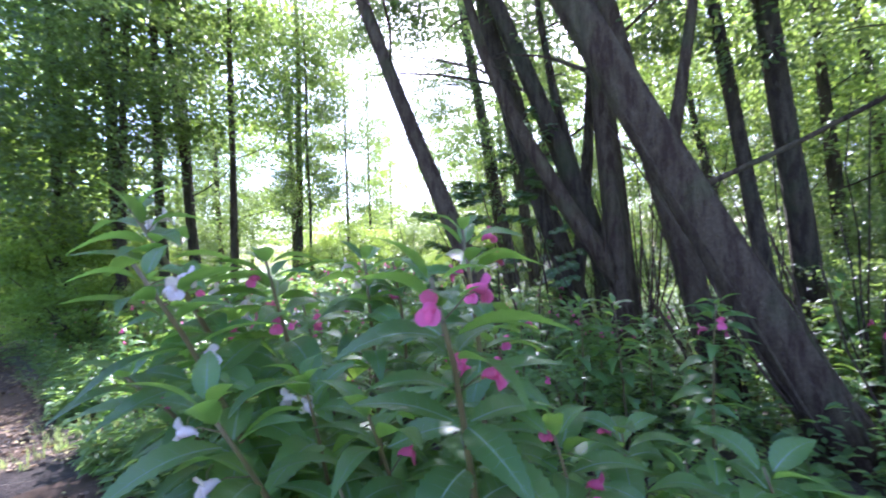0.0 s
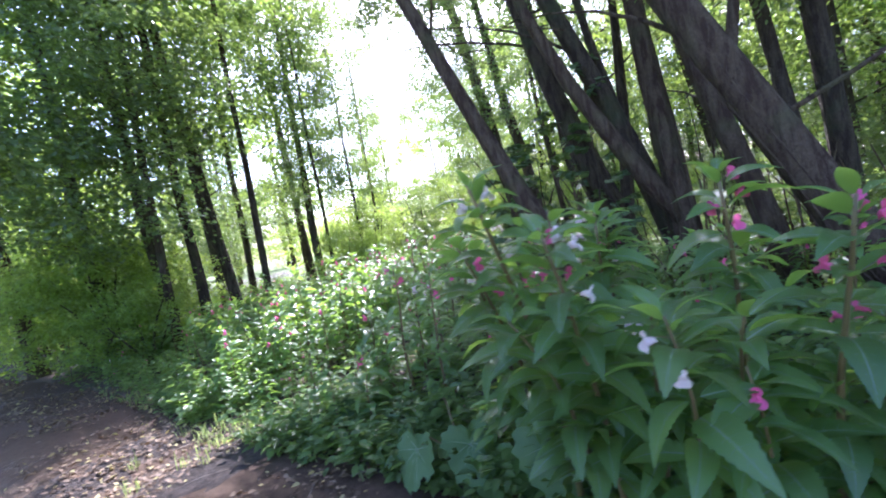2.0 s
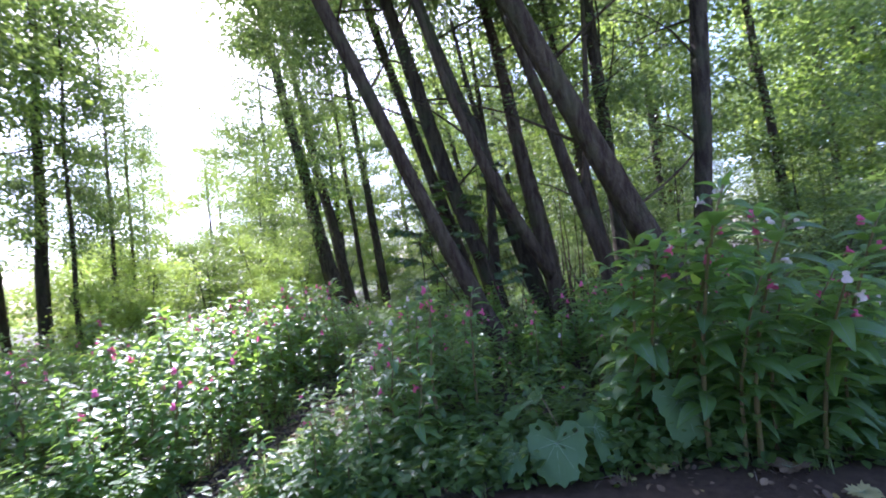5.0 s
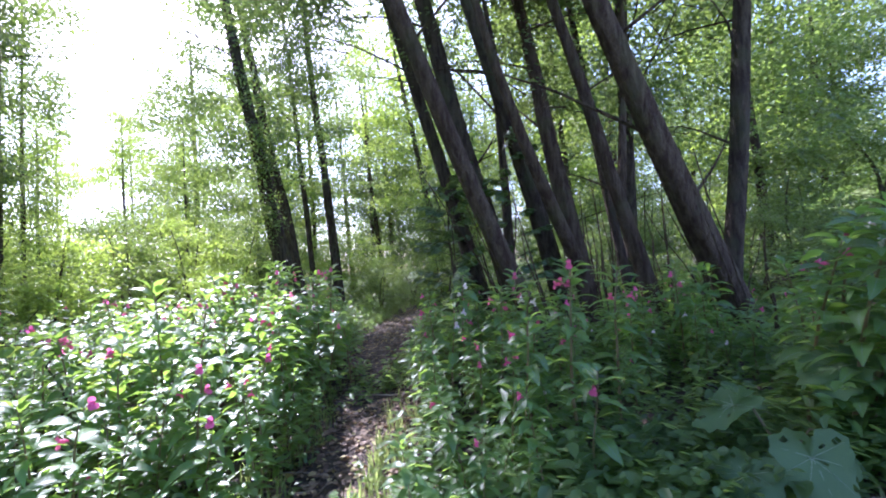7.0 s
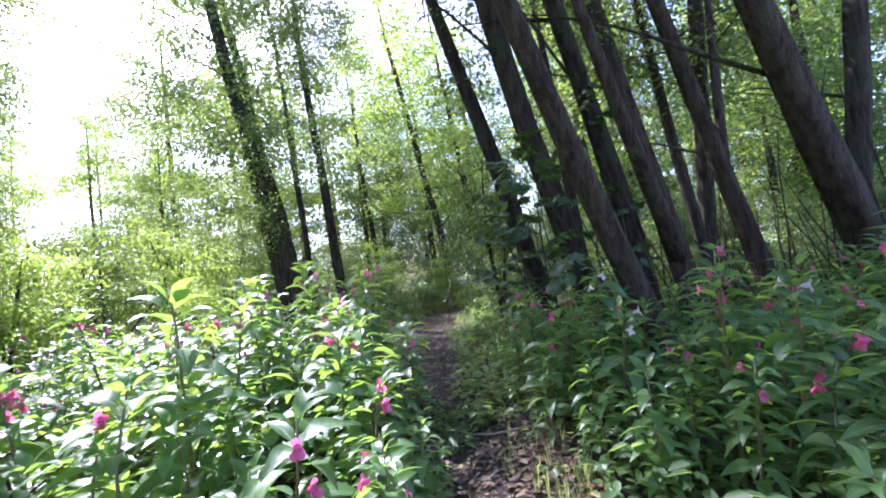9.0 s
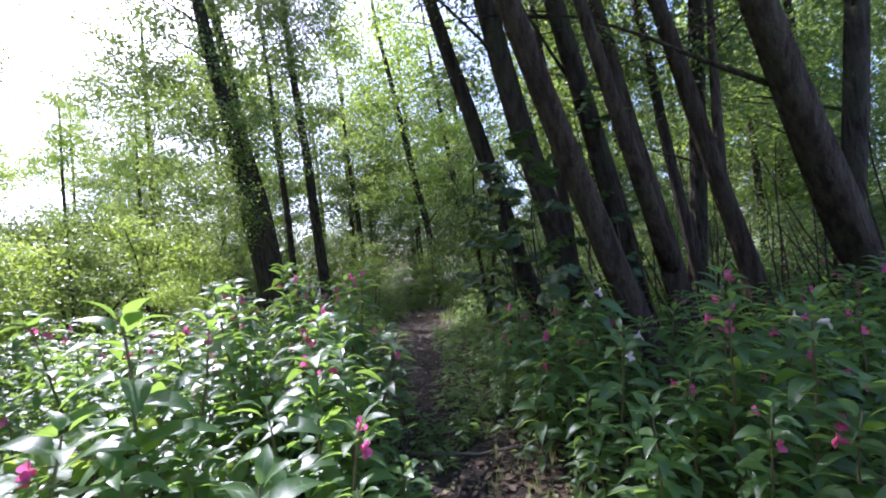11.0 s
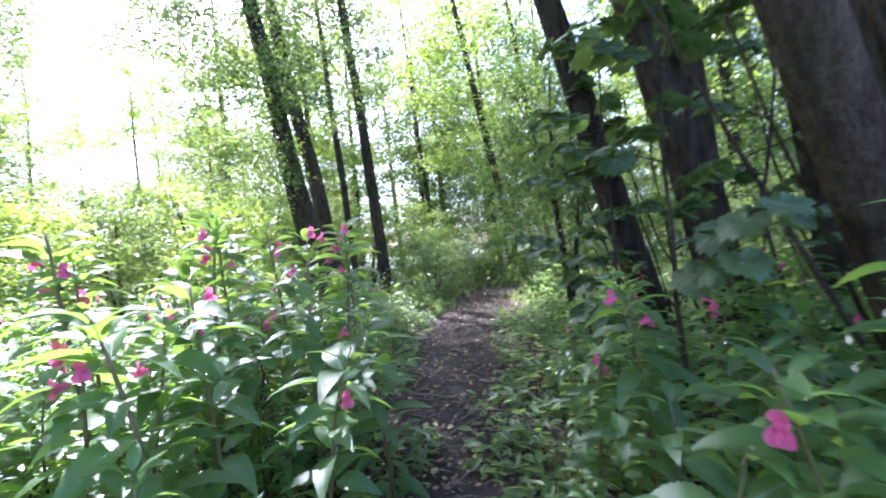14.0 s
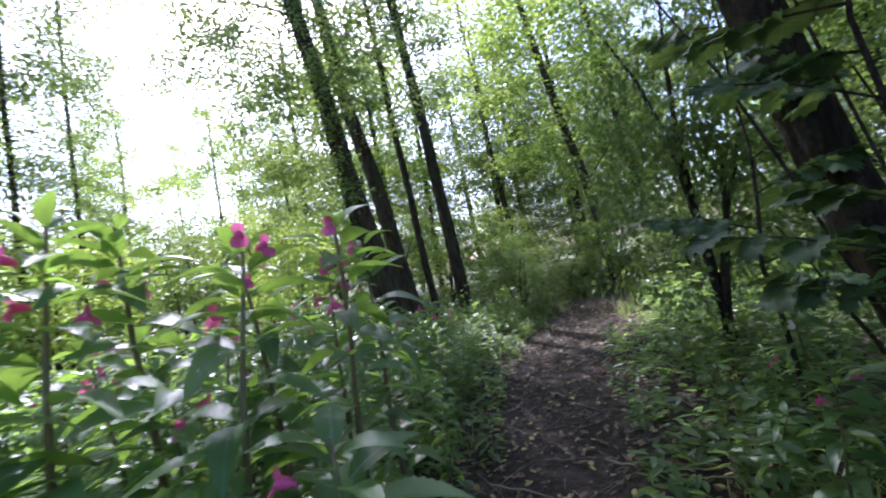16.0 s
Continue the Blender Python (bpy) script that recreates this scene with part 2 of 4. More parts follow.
def leaf_cloud(name, pts, ways, sizes, mats, rng, wide=0.5, flat=0.6, slots=None):
    """One mesh of many small leaves: each two quads folded along the midrib. pts n x 3, ways n x 3 (tip directions)."""
    n = len(pts)
    d = ways / (np.linalg.norm(ways, axis=1, keepdims=True) + 1e-9)
    up = np.array([0, 0, 1.0]) * flat + rng.normal(0, 1, (n, 3)) * (1 - flat)
    s = np.cross(d, up)
    s /= np.linalg.norm(s, axis=1, keepdims=True) + 1e-9
    u = np.cross(s, d)
    L = np.asarray(sizes)[:, None]
    W = L * wide * rng.uniform(0.8, 1.2, (n, 1)) * 0.5
    fold = L * rng.uniform(0.02, 0.14, (n, 1))
    dip = L * rng.uniform(0.0, 0.22, (n, 1))
    b = pts
    v = np.stack([b, b + d * L * 0.28 + s * W * 0.9 + u * fold, b + d * L * 0.66 + s * W * 0.8 + u * (fold - dip * 0.4), b + d * L - u * dip,
                  b + d * L * 0.66 - s * W * 0.8 + u * (fold - dip * 0.4), b + d * L * 0.28 - s * W * 0.9 + u * fold], 1).reshape(-1, 3)
    me = bpy.data.meshes.new(name)
    me.vertices.add(6 * n)
    me.vertices.foreach_set("co", v.ravel())
    idx = (np.arange(n)[:, None] * 6 + np.array([0, 1, 2, 3, 0, 3, 4, 5])[None]).ravel()
    me.loops.add(8 * n)
    me.loops.foreach_set("vertex_index", idx.astype(np.int32))
    me.polygons.add(2 * n)
    me.polygons.foreach_set("loop_start", np.arange(2 * n, dtype=np.int32) * 4)
    me.polygons.foreach_set("loop_total", np.full(2 * n, 4, dtype=np.int32))
    for m in mats:
        me.materials.append(m)
    if slots is not None:
        me.polygons.foreach_set("material_index", np.repeat(np.asarray(slots, dtype=np.int32), 2))
    me.update(calc_edges=True)
    return me


# ---- the plan: road edge, trail, ground heights ----
EDGE = [(60, -46), (8, -5.6), (3.5, -2.0), (1.2, -0.15), (0.0, 0.78), (-0.65, 1.65), (-1.4, 2.25), (-2.35, 2.95), (-3.4, 3.8), (-4.5, 4.85), (-8, 7.6), (-12.4, 10.5), (-29.7, 22.3), (-75, 52)]
TRAIL = [(-3.9, 2.2), (-3.55, 3.3), (-2.7, 4.1), (-1.9, 4.75), (-1.05, 5.45), (-0.1, 6.35), (0.8, 7.2), (1.9, 8.3), (3.4, 9.5), (4.9, 10.5), (7.0, 11.3)]
TRAIL_HALF = [0.22, 0.20, 0.18, 0.20, 0.27, 0.50, 0.76, 0.86, 0.88, 0.82, 0.7]


def to_line(x, y, line):
    """Distance to a polyline, signed (positive on its right as it runs), and the run along it in points."""
    best = (1e9, 0, 0)
    for i in range(len(line) - 1):
        (ax, ay), (bx, by) = line[i], line[i + 1]
        dx, dy = bx - ax, by - ay
        k = max(0.0, min(1.0, ((x - ax) * dx + (y - ay) * dy) / (dx * dx + dy * dy)))
        ex, ey = x - ax - k * dx, y - ay - k * dy
        q = math.hypot(ex, ey)
        if q < best[0]:
            best = (q, 1 if dy * ex - dx * ey > 0 else -1, i + k)
    return best


def road_in(x, y):
    """Metres into the road from its planted edge (negative: in the wood)."""
    q, s, _ = to_line(x, y, EDGE)
    return -q * s


def trail_gap(x, y):
    """Metres from the trail's side (negative: on the trail)."""
    q, _, k = to_line(x, y, TRAIL)
    i = min(int(k), len(TRAIL_HALF) - 2)
    return q - (TRAIL_HALF[i] + (TRAIL_HALF[i + 1] - TRAIL_HALF[i]) * (k - i))


def smooth(a, b, x):
    k = max(0.0, min(1.0, (x - a) / (b - a)))
    return k * k * (3 - 2 * k)


def height(x, y):
    r = road_in(x, y)
    h = 0.05 * noise.noise(Vector((x * 0.35, y * 0.35, 3.1))) + 0.02 * noise.noise(Vector((x * 1.7, y * 1.7, 7.0)))
    h *= smooth(0.3, -1.5, r) * 0.9 + 0.1
    if -0.6 < r < 6.2:
        h += 0.07 * math.exp(-((r - 1.0) / 0.35) ** 2) - 0.07 * math.exp(-((r - 2.1) / 0.5) ** 2) + 0.02 * math.exp(-((r - 3.2) / 0.5) ** 2) - 0.05 * math.exp(-((r - 4.4) / 0.5) ** 2)
        h += smooth(0.2, 0.7, r) * (0.03 * noise.noise(Vector((x * 1.5, y * 1.5, 11.0))) + 0.014 * noise.noise(Vector((x * 4.5, y * 4.5, 2.0))))
    if abs(x) < 20 and abs(y) < 22:
        h -= 0.05 * smooth(0.25, -0.15, trail_gap(x, y))
    # grassy bank that closes the wood to the east
    h += 2.6 * smooth(4.8, 9.5, x + 0.25 * y) * smooth(7.0, 2.5, y + 0.3 * x) * smooth(0.5, -1.5, r)
    return h


def ground():
    """One sheet: fine near the walk, coarse out to the horizon."""
    def axis(lo, hi, step):
        near = list(np.arange(lo, hi + 1e-6, step))
        far = [1, 2.5, 5, 9, 15, 25, 45, 90, 200, 500, 1500]
        return [lo - q for q in far[::-1]] + near + [hi + q for q in far]
    xs, ys = axis(-14, 12, 0.16), axis(-4, 18, 0.16)
    g = Geo()
    g.add([(x, y, height(x, y) if abs(x) < 60 and abs(y) < 60 else 0) for y in ys for x in xs],
          [(j * len(xs) + i, j * len(xs) + i + 1, (j + 1) * len(xs) + i + 1, (j + 1) * len(xs) + i) for j in range(len(ys) - 1) for i in range(len(xs) - 1)])
    for k, q in enumerate(g.f):
        x, y = g.v[q[0]][:2]
        if road_in(x, y) > 5.6 or math.hypot(x, y) > 45 or (x > 6 and y < 4):
            g.s[k] = 1
    return thing("ground", "dark woodland soil with patches of green moss", "ground", kind="structure", data=g.mesh("ground", [SOIL, MEADOW]))


def strip(name, line, offsets, step, lift, mat, label, category):
    """A ribbon along a line on the ground, with u across it."""
    g, us = Geo(), []
    pts = []
    for (ax, ay), (bx, by) in zip(line, line[1:]):
        n = max(1, int(math.hypot(bx - ax, by - ay) / step))
        pts += [(ax + (bx - ax) * k / n, ay + (by - ay) * k / n) for k in range(n)]
    pts.append(line[-1])
    for _ in range(6):
        pts = [pts[0]] + [((p[0] + 2 * q[0] + r[0]) / 4, (p[1] + 2 * q[1] + r[1]) / 4) for p, q, r in zip(pts, pts[1:], pts[2:])] + [pts[-1]]
    verts = []
    for i, p in enumerate(pts):
        a, b = pts[max(i - 1, 0)], pts[min(i + 1, len(pts) - 1)]
        d = Vector((b[0] - a[0], b[1] - a[1])).normalized()
        for j, o in enumerate(offsets):
            x, y = p[0] - d.y * o, p[1] + d.x * o
            edge = j in (0, len(offsets) - 1)
            verts.append((x, y, height(x, y) + (-0.05 if edge else lift + 0.012 * noise.noise(Vector((x * 2.3, y * 2.3, 1))))))
            us.append((j / (len(offsets) - 1), i * step))
    m = len(offsets)
    g.add(verts, [(i * m + j, i * m + j + 1, (i + 1) * m + j + 1, (i + 1) * m + j) for i in range(len(pts) - 1) for j in range(m - 1)])
    me = g.mesh(name, [mat])
    uv = me.uv_layers.new(name="UVMap")
    flat = np.array([us[i] for q in g.f for i in q], dtype=np.float32)
    uv.data.foreach_set("uv", flat.ravel())
    return thing(name, label, category, kind="structure", data=me)


ground()
near_edge = [(20, -15.0)] + EDGE[1:]
strip("road", near_edge, [-0.15 + 0.22 * k for k in range(29)], 0.22, 0.018, ROAD, "packed earth track with pale wheel ruts and fallen leaves", "dirt road")
strip("footpath", TRAIL, [-1.05, -0.88, -0.7, -0.55, -0.4, -0.26, -0.13, 0, 0.13, 0.26, 0.4, 0.55, 0.7, 0.88, 1.05], 0.2, 0.02, TRODDEN, "narrow trodden footpath of dark bare soil", "footpath")


# ---- trees ----
def crown_mesh(name, seed, count, rx, rz, size, mat, wide=0.55, clumps=60, hollow=0.35, shell=0.75):
    """A ragged crown round the origin: leaf clumps with gaps between them."""
    rng = np.random.default_rng(seed)
    c = rng.normal(0, 1, (clumps, 3))
    c /= np.linalg.norm(c, axis=1, keepdims=True)
    c *= rng.uniform(hollow, 1.0, (clumps, 1)) ** shell
    c *= np.array([rx, rx, rz])
    w = rng.uniform(0.35, 1.0, clumps)
    k = rng.choice(clumps, count, p=w / w.sum())
    spread = np.array([rx, rx, rz * 0.55]) * 0.14
    pts = c[k] + rng.normal(0, 1, (count, 3)) * spread
    way = pts - c[k] + rng.normal(0, 0.5, (count, 3)) * spread + np.array([0, 0, -0.12 * rx])
    return leaf_cloud(name, pts, way, rng.uniform(0.6, 1.25, count) * size, [mat], rng, wide, 0.45)


CROWN = {
    "willow": [crown_mesh("willow_crown", 11 + i, 5200, 1.0, 1.0, 0.060, WILLOW, 0.42, 44) for i in range(3)],
    "alder": [crown_mesh("alder_crown", 31 + i, 3900, 1.0, 1.0, 0.051, ALDER, 0.72, 44) for i in range(3)],
    "dense": [crown_mesh("dense_crown", 71 + i, 4200, 1.0, 1.0, 0.056, ALDER, 0.72, 46, 0.35) for i in range(3)],
    # crown in the BRIGHT colour, which stands in for sunlit leaves
    "bright": [crown_mesh("sunlit_crown", 51 + i, 3700, 1.0, 1.0, 0.056, BRIGHT, 0.7, 40) for i in range(3)],
}


def trunk_line(base, lean, tall, bend, seed, n=16, sway=0.05):
    """Points up a trunk: a straight lean that turns upright by bend, with slight sway."""
    pts = []
    for i in range(n + 1):
        z = tall * i / n
        b = bend * (z / tall) ** 2
        wob = Vector((noise.noise(Vector((seed, z * 0.45, 0))), noise.noise(Vector((seed, z * 0.45, 9))), 0)) * sway
        k = min(1.0, z / 0.8)
        pts.append(Vector((base[0] + lean[0] * z * (1 - b), base[1] + lean[1] * z * (1 - b), z)) + wob * k)
    return pts


def tree(name, base, lean, tall, r, bark, leaf, label, crowns, seed, bend=0.25, limbs=7, limb_from=0.35, group="", sway=0.06, forks=(), shoots=0):
    """A tree: trunk with root flare, limbs, and crowns given as (height share, sideways x, y, radius, half height)."""
    rnd = random.Random(seed)
    z0 = height(base[0], base[1])
    top = thing(name, label, "tree", group, m=pose(base[0], base[1], z0 - 0.12))
    line = trunk_line((0, 0), lean, tall, bend, seed * 3.7, sway=sway)
    # dense rings near the foot for the flare
    foot = [line[0].lerp(line[1], k) for k in (0, 0.12, 0.28, 0.5, 0.75)]
    pts = foot + line[1:]
    rad = []
    for p in pts:
        z = p.z
        rad.append(r * (1 - 0.72 * z / tall) * (1 + 0.75 * math.exp(-z / 0.16)))
    g = Geo()
    g.tube(pts, rad, 22 if r > 0.1 else 10, rough=0.26, seed=seed * 1.3)
    part("trunk", g.mesh("trunk", [bark]), top)
    for k, (zf, dx, dy, tallf, rf) in enumerate(forks):
        i = zf * 16
        a = line[int(i)].lerp(line[min(16, int(i) + 1)], i - int(i))
        f = Geo()
        fp = [a + Vector((dx * q + 0.25 * dx * math.sin(q * 3.0), dy * q, tallf * q)) for q in (0, 0.08, 0.2, 0.4, 0.6, 0.8, 1.0)]
        f.tube(fp, [r * rf * (1 - 0.7 * q) for q in (0, 0.08, 0.2, 0.4, 0.6, 0.8, 1.0)], 10, rough=0.15, seed=seed + k)
        part("limb", f.mesh("limb", [bark]), top)
    for k in range(shoots):
        az, ln, out = rnd.uniform(0, 6.28), rnd.uniform(0.9, 2.4), rnd.uniform(0.15, 0.6)
        f = Geo()
        c, s = math.cos(az), math.sin(az)
        fp = [Vector((c * (r * 1.1 + out * q), s * (r * 1.1 + out * q), 0.1 + ln * q)) + Vector((lean[0], lean[1], 0)) * ln * q * 0.8 + Vector((rnd.uniform(-0.03, 0.03), rnd.uniform(-0.03, 0.03), 0)) for q in (0, 0.2, 0.4, 0.6, 0.8, 1)]
        f.tube(fp, [rnd.uniform(0.007, 0.014) * (1 - 0.75 * q) + 0.002 for q in (0, 0.2, 0.4, 0.6, 0.8, 1)], 6)
        part("sucker_shoot", f.mesh("sucker_shoot", [bark]), top)
    for k in range(limbs):
        zf = limb_from + (0.95 - limb_from) * (k + rnd.random() * 0.7) / limbs
        i = zf * 16
        a = line[int(i)].lerp(line[min(16, int(i) + 1)], i - int(i))
        az, ln = rnd.uniform(0, 2 * math.pi), tall * rnd.uniform(0.10, 0.22) * (1.15 - zf * 0.5)
        rise = rnd.uniform(0.15, 0.7)
        f, rr = Geo(), r * (1 - 0.75 * zf) * 0.2
        fp = [a + Vector((math.cos(az) * ln * q + 0.05 * ln * math.sin(5 * q + k), math.sin(az) * ln * q + 0.05 * ln * math.cos(4 * q + k), ln * rise * q * (1.2 - 0.4 * q))) for q in (0, 0.2, 0.45, 0.7, 1.0)]
        f.tube(fp, [rr * (1 - 0.8 * q) for q in (0, 0.2, 0.45, 0.7, 1.0)], 6)
        for j in range(3):
            q = 0.35 + 0.2 * j
            s = fp[0].lerp(fp[-1], q)
            e2 = s + Vector((math.cos(az + (0.9 if j % 2 else -0.9)) * ln * 0.35, math.sin(az + (0.9 if j % 2 else -0.9)) * ln * 0.35, ln * 0.12))
            f.tube([s, s.lerp(e2, 0.5) + Vector((0, 0, 0.03)), e2], [rr * 0.4, rr * 0.25, rr * 0.08], 5)
        part("limb", f.mesh("limb", [bark]), top)
    for k, (zf, sx, sy, cr, ch) in enumerate(crowns):
        i = min(15.99, zf * 16)
        a = line[int(i)].lerp(line[int(i) + 1], i - int(i))
        m = pose(a.x + sx, a.y + sy, a.z, rnd.uniform(-12, 12), rnd.uniform(-12, 12), rnd.uniform(0, 360)) @ Matrix.Diagonal((cr, cr, ch, 1))
        part("crown", CROWN[leaf][(seed + k) % 3], top, m=m)["kind"] = "stuff"
    return top


LEAN_LABEL = "leaning brown willow trunk with furrowed bark in balsam undergrowth"
# the leaning willow group beside the footpath
tree("willow_tree", (2.44, 2.47), (-0.376, 0.255), 11, 0.165, BARK, "willow", "thick leaning willow with rough brown bark beside balsam", [(0.62, 0.4, 0, 2.2, 1.5), (0.85, 0, 0, 2.4, 1.6)], 1, 0.15, 9, 0.25, "leaning willows", shoots=8, forks=[(0.17, 2.2, -0.4, 1.5, 0.14)])
# its 0.5 crown is an added clump that blocks sun from plants below
tree("willow_tree", (0.78, 4.33), (-0.351, 0.189), 11, 0.125, BARK, "willow", "slender leaning willow with pale brown bark by the footpath", [(0.62, 0.9, 1.0, 2.0, 1.5), (0.5, 0.45, 1.9, 1.0, 0.7), (0.88, 0.5, 0.8, 2.2, 1.6)], 2, 0.12, 8, 0.3, "leaning willows", shoots=6)
tree("willow_tree", (1.84, 5.31), (-0.217, 0.112), 12, 0.16, BARK_DARK, "willow", "dark leaning willow with small leaves along its trunk", [(0.6, 0.6, 0.2, 2.0, 1.4), (0.85, 0, 0, 2.4, 1.8)], 3, 0.1, 9, 0.22, "leaning willows", shoots=6, forks=[(0.07, 0.55, 0.4, 5.0, 0.6)])
# last two crowns are detached clumps, added to shade the track and plants
tree("willow_tree", (1.95, 5.85), (-0.17, 0.18), 11, 0.13, BARK_DARK, "willow", LEAN_LABEL, [(0.75, 0, 0, 2.0, 1.7), (0.73, -1.2, 2.5, 1.4, 0.8), (0.45, -0.9, 1.6, 0.7, 0.6)], 4, 0.1, 4, 0.45, "leaning willows", shoots=6)
tree("willow_tree", (2.26, 4.68), (-0.311, 0.092), 11, 0.14, BARK_DARK, "willow", LEAN_LABEL, [(0.7, 0.6, 0, 2.0, 1.6), (0.9, 0, 0, 1.8, 1.3)], 5, 0.1, 8, 0.25, "leaning willows", shoots=6, forks=[(0.06, -0.7, 0.5, 4.8, 0.6)])
tree("willow_tree", (1.84, 4.15), (0.02, 0.161), 11, 0.14, BARK, "willow", "forked willow with one limb bowed aside", [(0.42, 0.2, 0.9, 1.5, 1.2), (0.62, 0.5, 0.3, 2.0, 1.5), (0.88, 0, 0, 2.2, 1.6)], 6, 0.1, 8, 0.25, "leaning willows", shoots=16, forks=[(0.10, -1.5, 0.6, 4.5, 0.75)])
tree("willow_tree", (2.31, 3.44), (-0.14, 0.18), 10, 0.115, BARK, "willow", "forked brown willow trunk with a thin side stem", [(0.66, 0.5, 0, 1.8, 1.4), (0.9, 0, 0, 1.8, 1.3)], 7, 0.1, 8, 0.22, "leaning willows", shoots=14, forks=[(0.2, 0.5, -0.2, 4.0, 0.55)])
tree("willow_tree", (2.98, 2.83), (0.005, -0.127), 11, 0.13, BARK_DARK, "willow", "upright dark willow trunk standing beside a leaning one", [(0.55, 0.8, -0.5, 2.0, 1.4), (0.85, 0, 0, 2.4, 1.8)], 8, 0.3, 9, 0.22, "leaning willows", shoots=6)
tree("willow_tree", (3.89, 4.34), (-0.19, -0.12), 10, 0.13, BARK_DARK, "willow", "upright dark willow behind the leaning group", [(0.42, 0.5, 0.6, 1.5, 1.2), (0.62, 0.5, 0.4, 1.9, 1.4), (0.88, 0, 0, 2.2, 1.6)], 41, 0.1, 8, 0.3, "leaning willows", shoots=5)
tree("willow_tree", (3.32, 4.08), (-0.06, 0.10), 10, 0.085, BARK_DARK, "willow", "slim dark willow stem behind the leaning group", [(0.7, 0.3, 0.3, 1.6, 1.3)], 42, 0.1, 6, 0.35, "leaning willows", shoots=4)
# alders and other trees deeper in the wood
FAR_LABEL = "slim dark alder trunk with a ragged green crown"
# crown 0.36 added for shade; unseen 0.84 and 0.88 set to shape the sun
tree("alder_tree", (2.19, 12.45), (-0.115, 0.102), 14, 0.24, BARK_DARK, "alder", "stout dark alder with leafy low branches", [(0.21, -1.1, -0.3, 1.1, 0.8), (0.30, -0.7, 0, 1.3, 1.3), (0.40, -1.7, 0.3, 1.3, 1.0), (0.36, 0.7, -1.0, 1.5, 1.1), (0.46, -0.9, 0.2, 1.4, 1.4), (0.62, -0.2, 0, 1.6, 1.6), (0.84, 0.75, 0.2, 1.15, 1.7), (0.88, 2.0, 0, 1.6, 1.8)], 9, 0.1, 6, 0.45, "alders")
tree("alder_tree", (3.1, 13.4), (-0.09, 0.14), 14, 0.20, BARK_DARK, "alder", FAR_LABEL, [(0.55, 0.8, 0, 2.0, 1.8), (0.8, 0, 0, 2.2, 2.2)], 10, 0.1, 6, 0.45, "alders")
tree("alder_tree", (4.47, 13.55), (-0.082, -0.014), 14, 0.15, BARK_DARK, "alder", FAR_LABEL, [(0.6, 0.4, 0, 1.7, 1.6), (0.82, 0, 0, 1.9, 2.0)], 11, 0.1, 6, 0.35, "alders")
tree("alder_tree", (4.29, 14.6), (-0.09, -0.04), 13, 0.10, BARK_DARK, "alder", FAR_LABEL, [(0.8, 0, 0, 1.6, 2.0)], 12, 0.1, 5, 0.4, "alders")
tree("maple_tree", (8.85, 12.42), (-0.095, 0.126), 13, 0.15, BARK_DARK, "bright", "slim maple with sunlit yellow-green crown", [(0.32, 0, 0.3, 1.9, 1.2), (0.5, -0.4, 0, 2.4, 1.6), (0.78, 0, 0, 2.4, 2.0)], 13, 0.1, 7, 0.2, "maples")
tree("maple_tree", (12.3, 13.3), (-0.09, 0.05), 13, 0.16, BARK_DARK, "bright", "slim maple with sunlit yellow-green crown", [(0.3, -0.4, 0, 2.2, 1.4), (0.5, 0, 0, 2.5, 1.8), (0.8, 0, 0, 2.5, 2.0)], 14, 0.1, 6, 0.2, "maples")
tree("alder_tree", (9.6, 17.2), (-0.033, 0.03), 13, 0.12, BARK_DARK, "alder", FAR_LABEL, [(0.45, 0, 0, 2.2, 1.8), (0.75, 0, 0, 2.4, 2.2)], 15, 0.1, 6, 0.25, "alders")
for k, (x, y, h) in enumerate([(5.9, 6.0, 9.5), (7.5, 6.8, 10.5), (6.6, 2.4, 8.5)]):
    tree("alder_tree", (x, y), (-0.03, 0.02), h, 0.10, BARK_DARK, ("alder", "bright", "dense")[k], "slim alder with green leaves low on its trunk", [(0.31, 0.1, 0, 1.6, 1.2), (0.52, 0, 0.2, 1.8, 1.2), (0.75, 0, 0, 1.9, 1.4)], 190 + k, 0.1, 6, 0.22, "alders")
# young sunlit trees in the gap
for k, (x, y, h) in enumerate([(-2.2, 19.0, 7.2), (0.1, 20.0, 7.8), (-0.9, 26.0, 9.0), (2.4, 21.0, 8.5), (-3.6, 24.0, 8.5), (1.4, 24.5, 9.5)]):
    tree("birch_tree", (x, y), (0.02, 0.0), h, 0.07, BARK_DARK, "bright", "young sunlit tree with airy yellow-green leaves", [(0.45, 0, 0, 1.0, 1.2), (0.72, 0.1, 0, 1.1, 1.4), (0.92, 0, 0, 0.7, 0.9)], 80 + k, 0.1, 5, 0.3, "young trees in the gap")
for k, (x, y, h) in enumerate([(-3.2, 14.4, 10.0), (-2.7, 16.2, 10.5), (-3.9, 12.4, 9.5)]):
    tree("alder_tree", (x, y), (0.02, 0.0), h, 0.06, BARK_DARK, "alder", "slim young alder with airy green leaves", [(0.4, 0, 0, 1.0, 1.2), (0.62, 0.1, 0, 1.2, 1.4), (0.85, -0.3, -0.4, 1.7, 1.4)], 90 + k, 0.1, 6, 0.25, "alders")
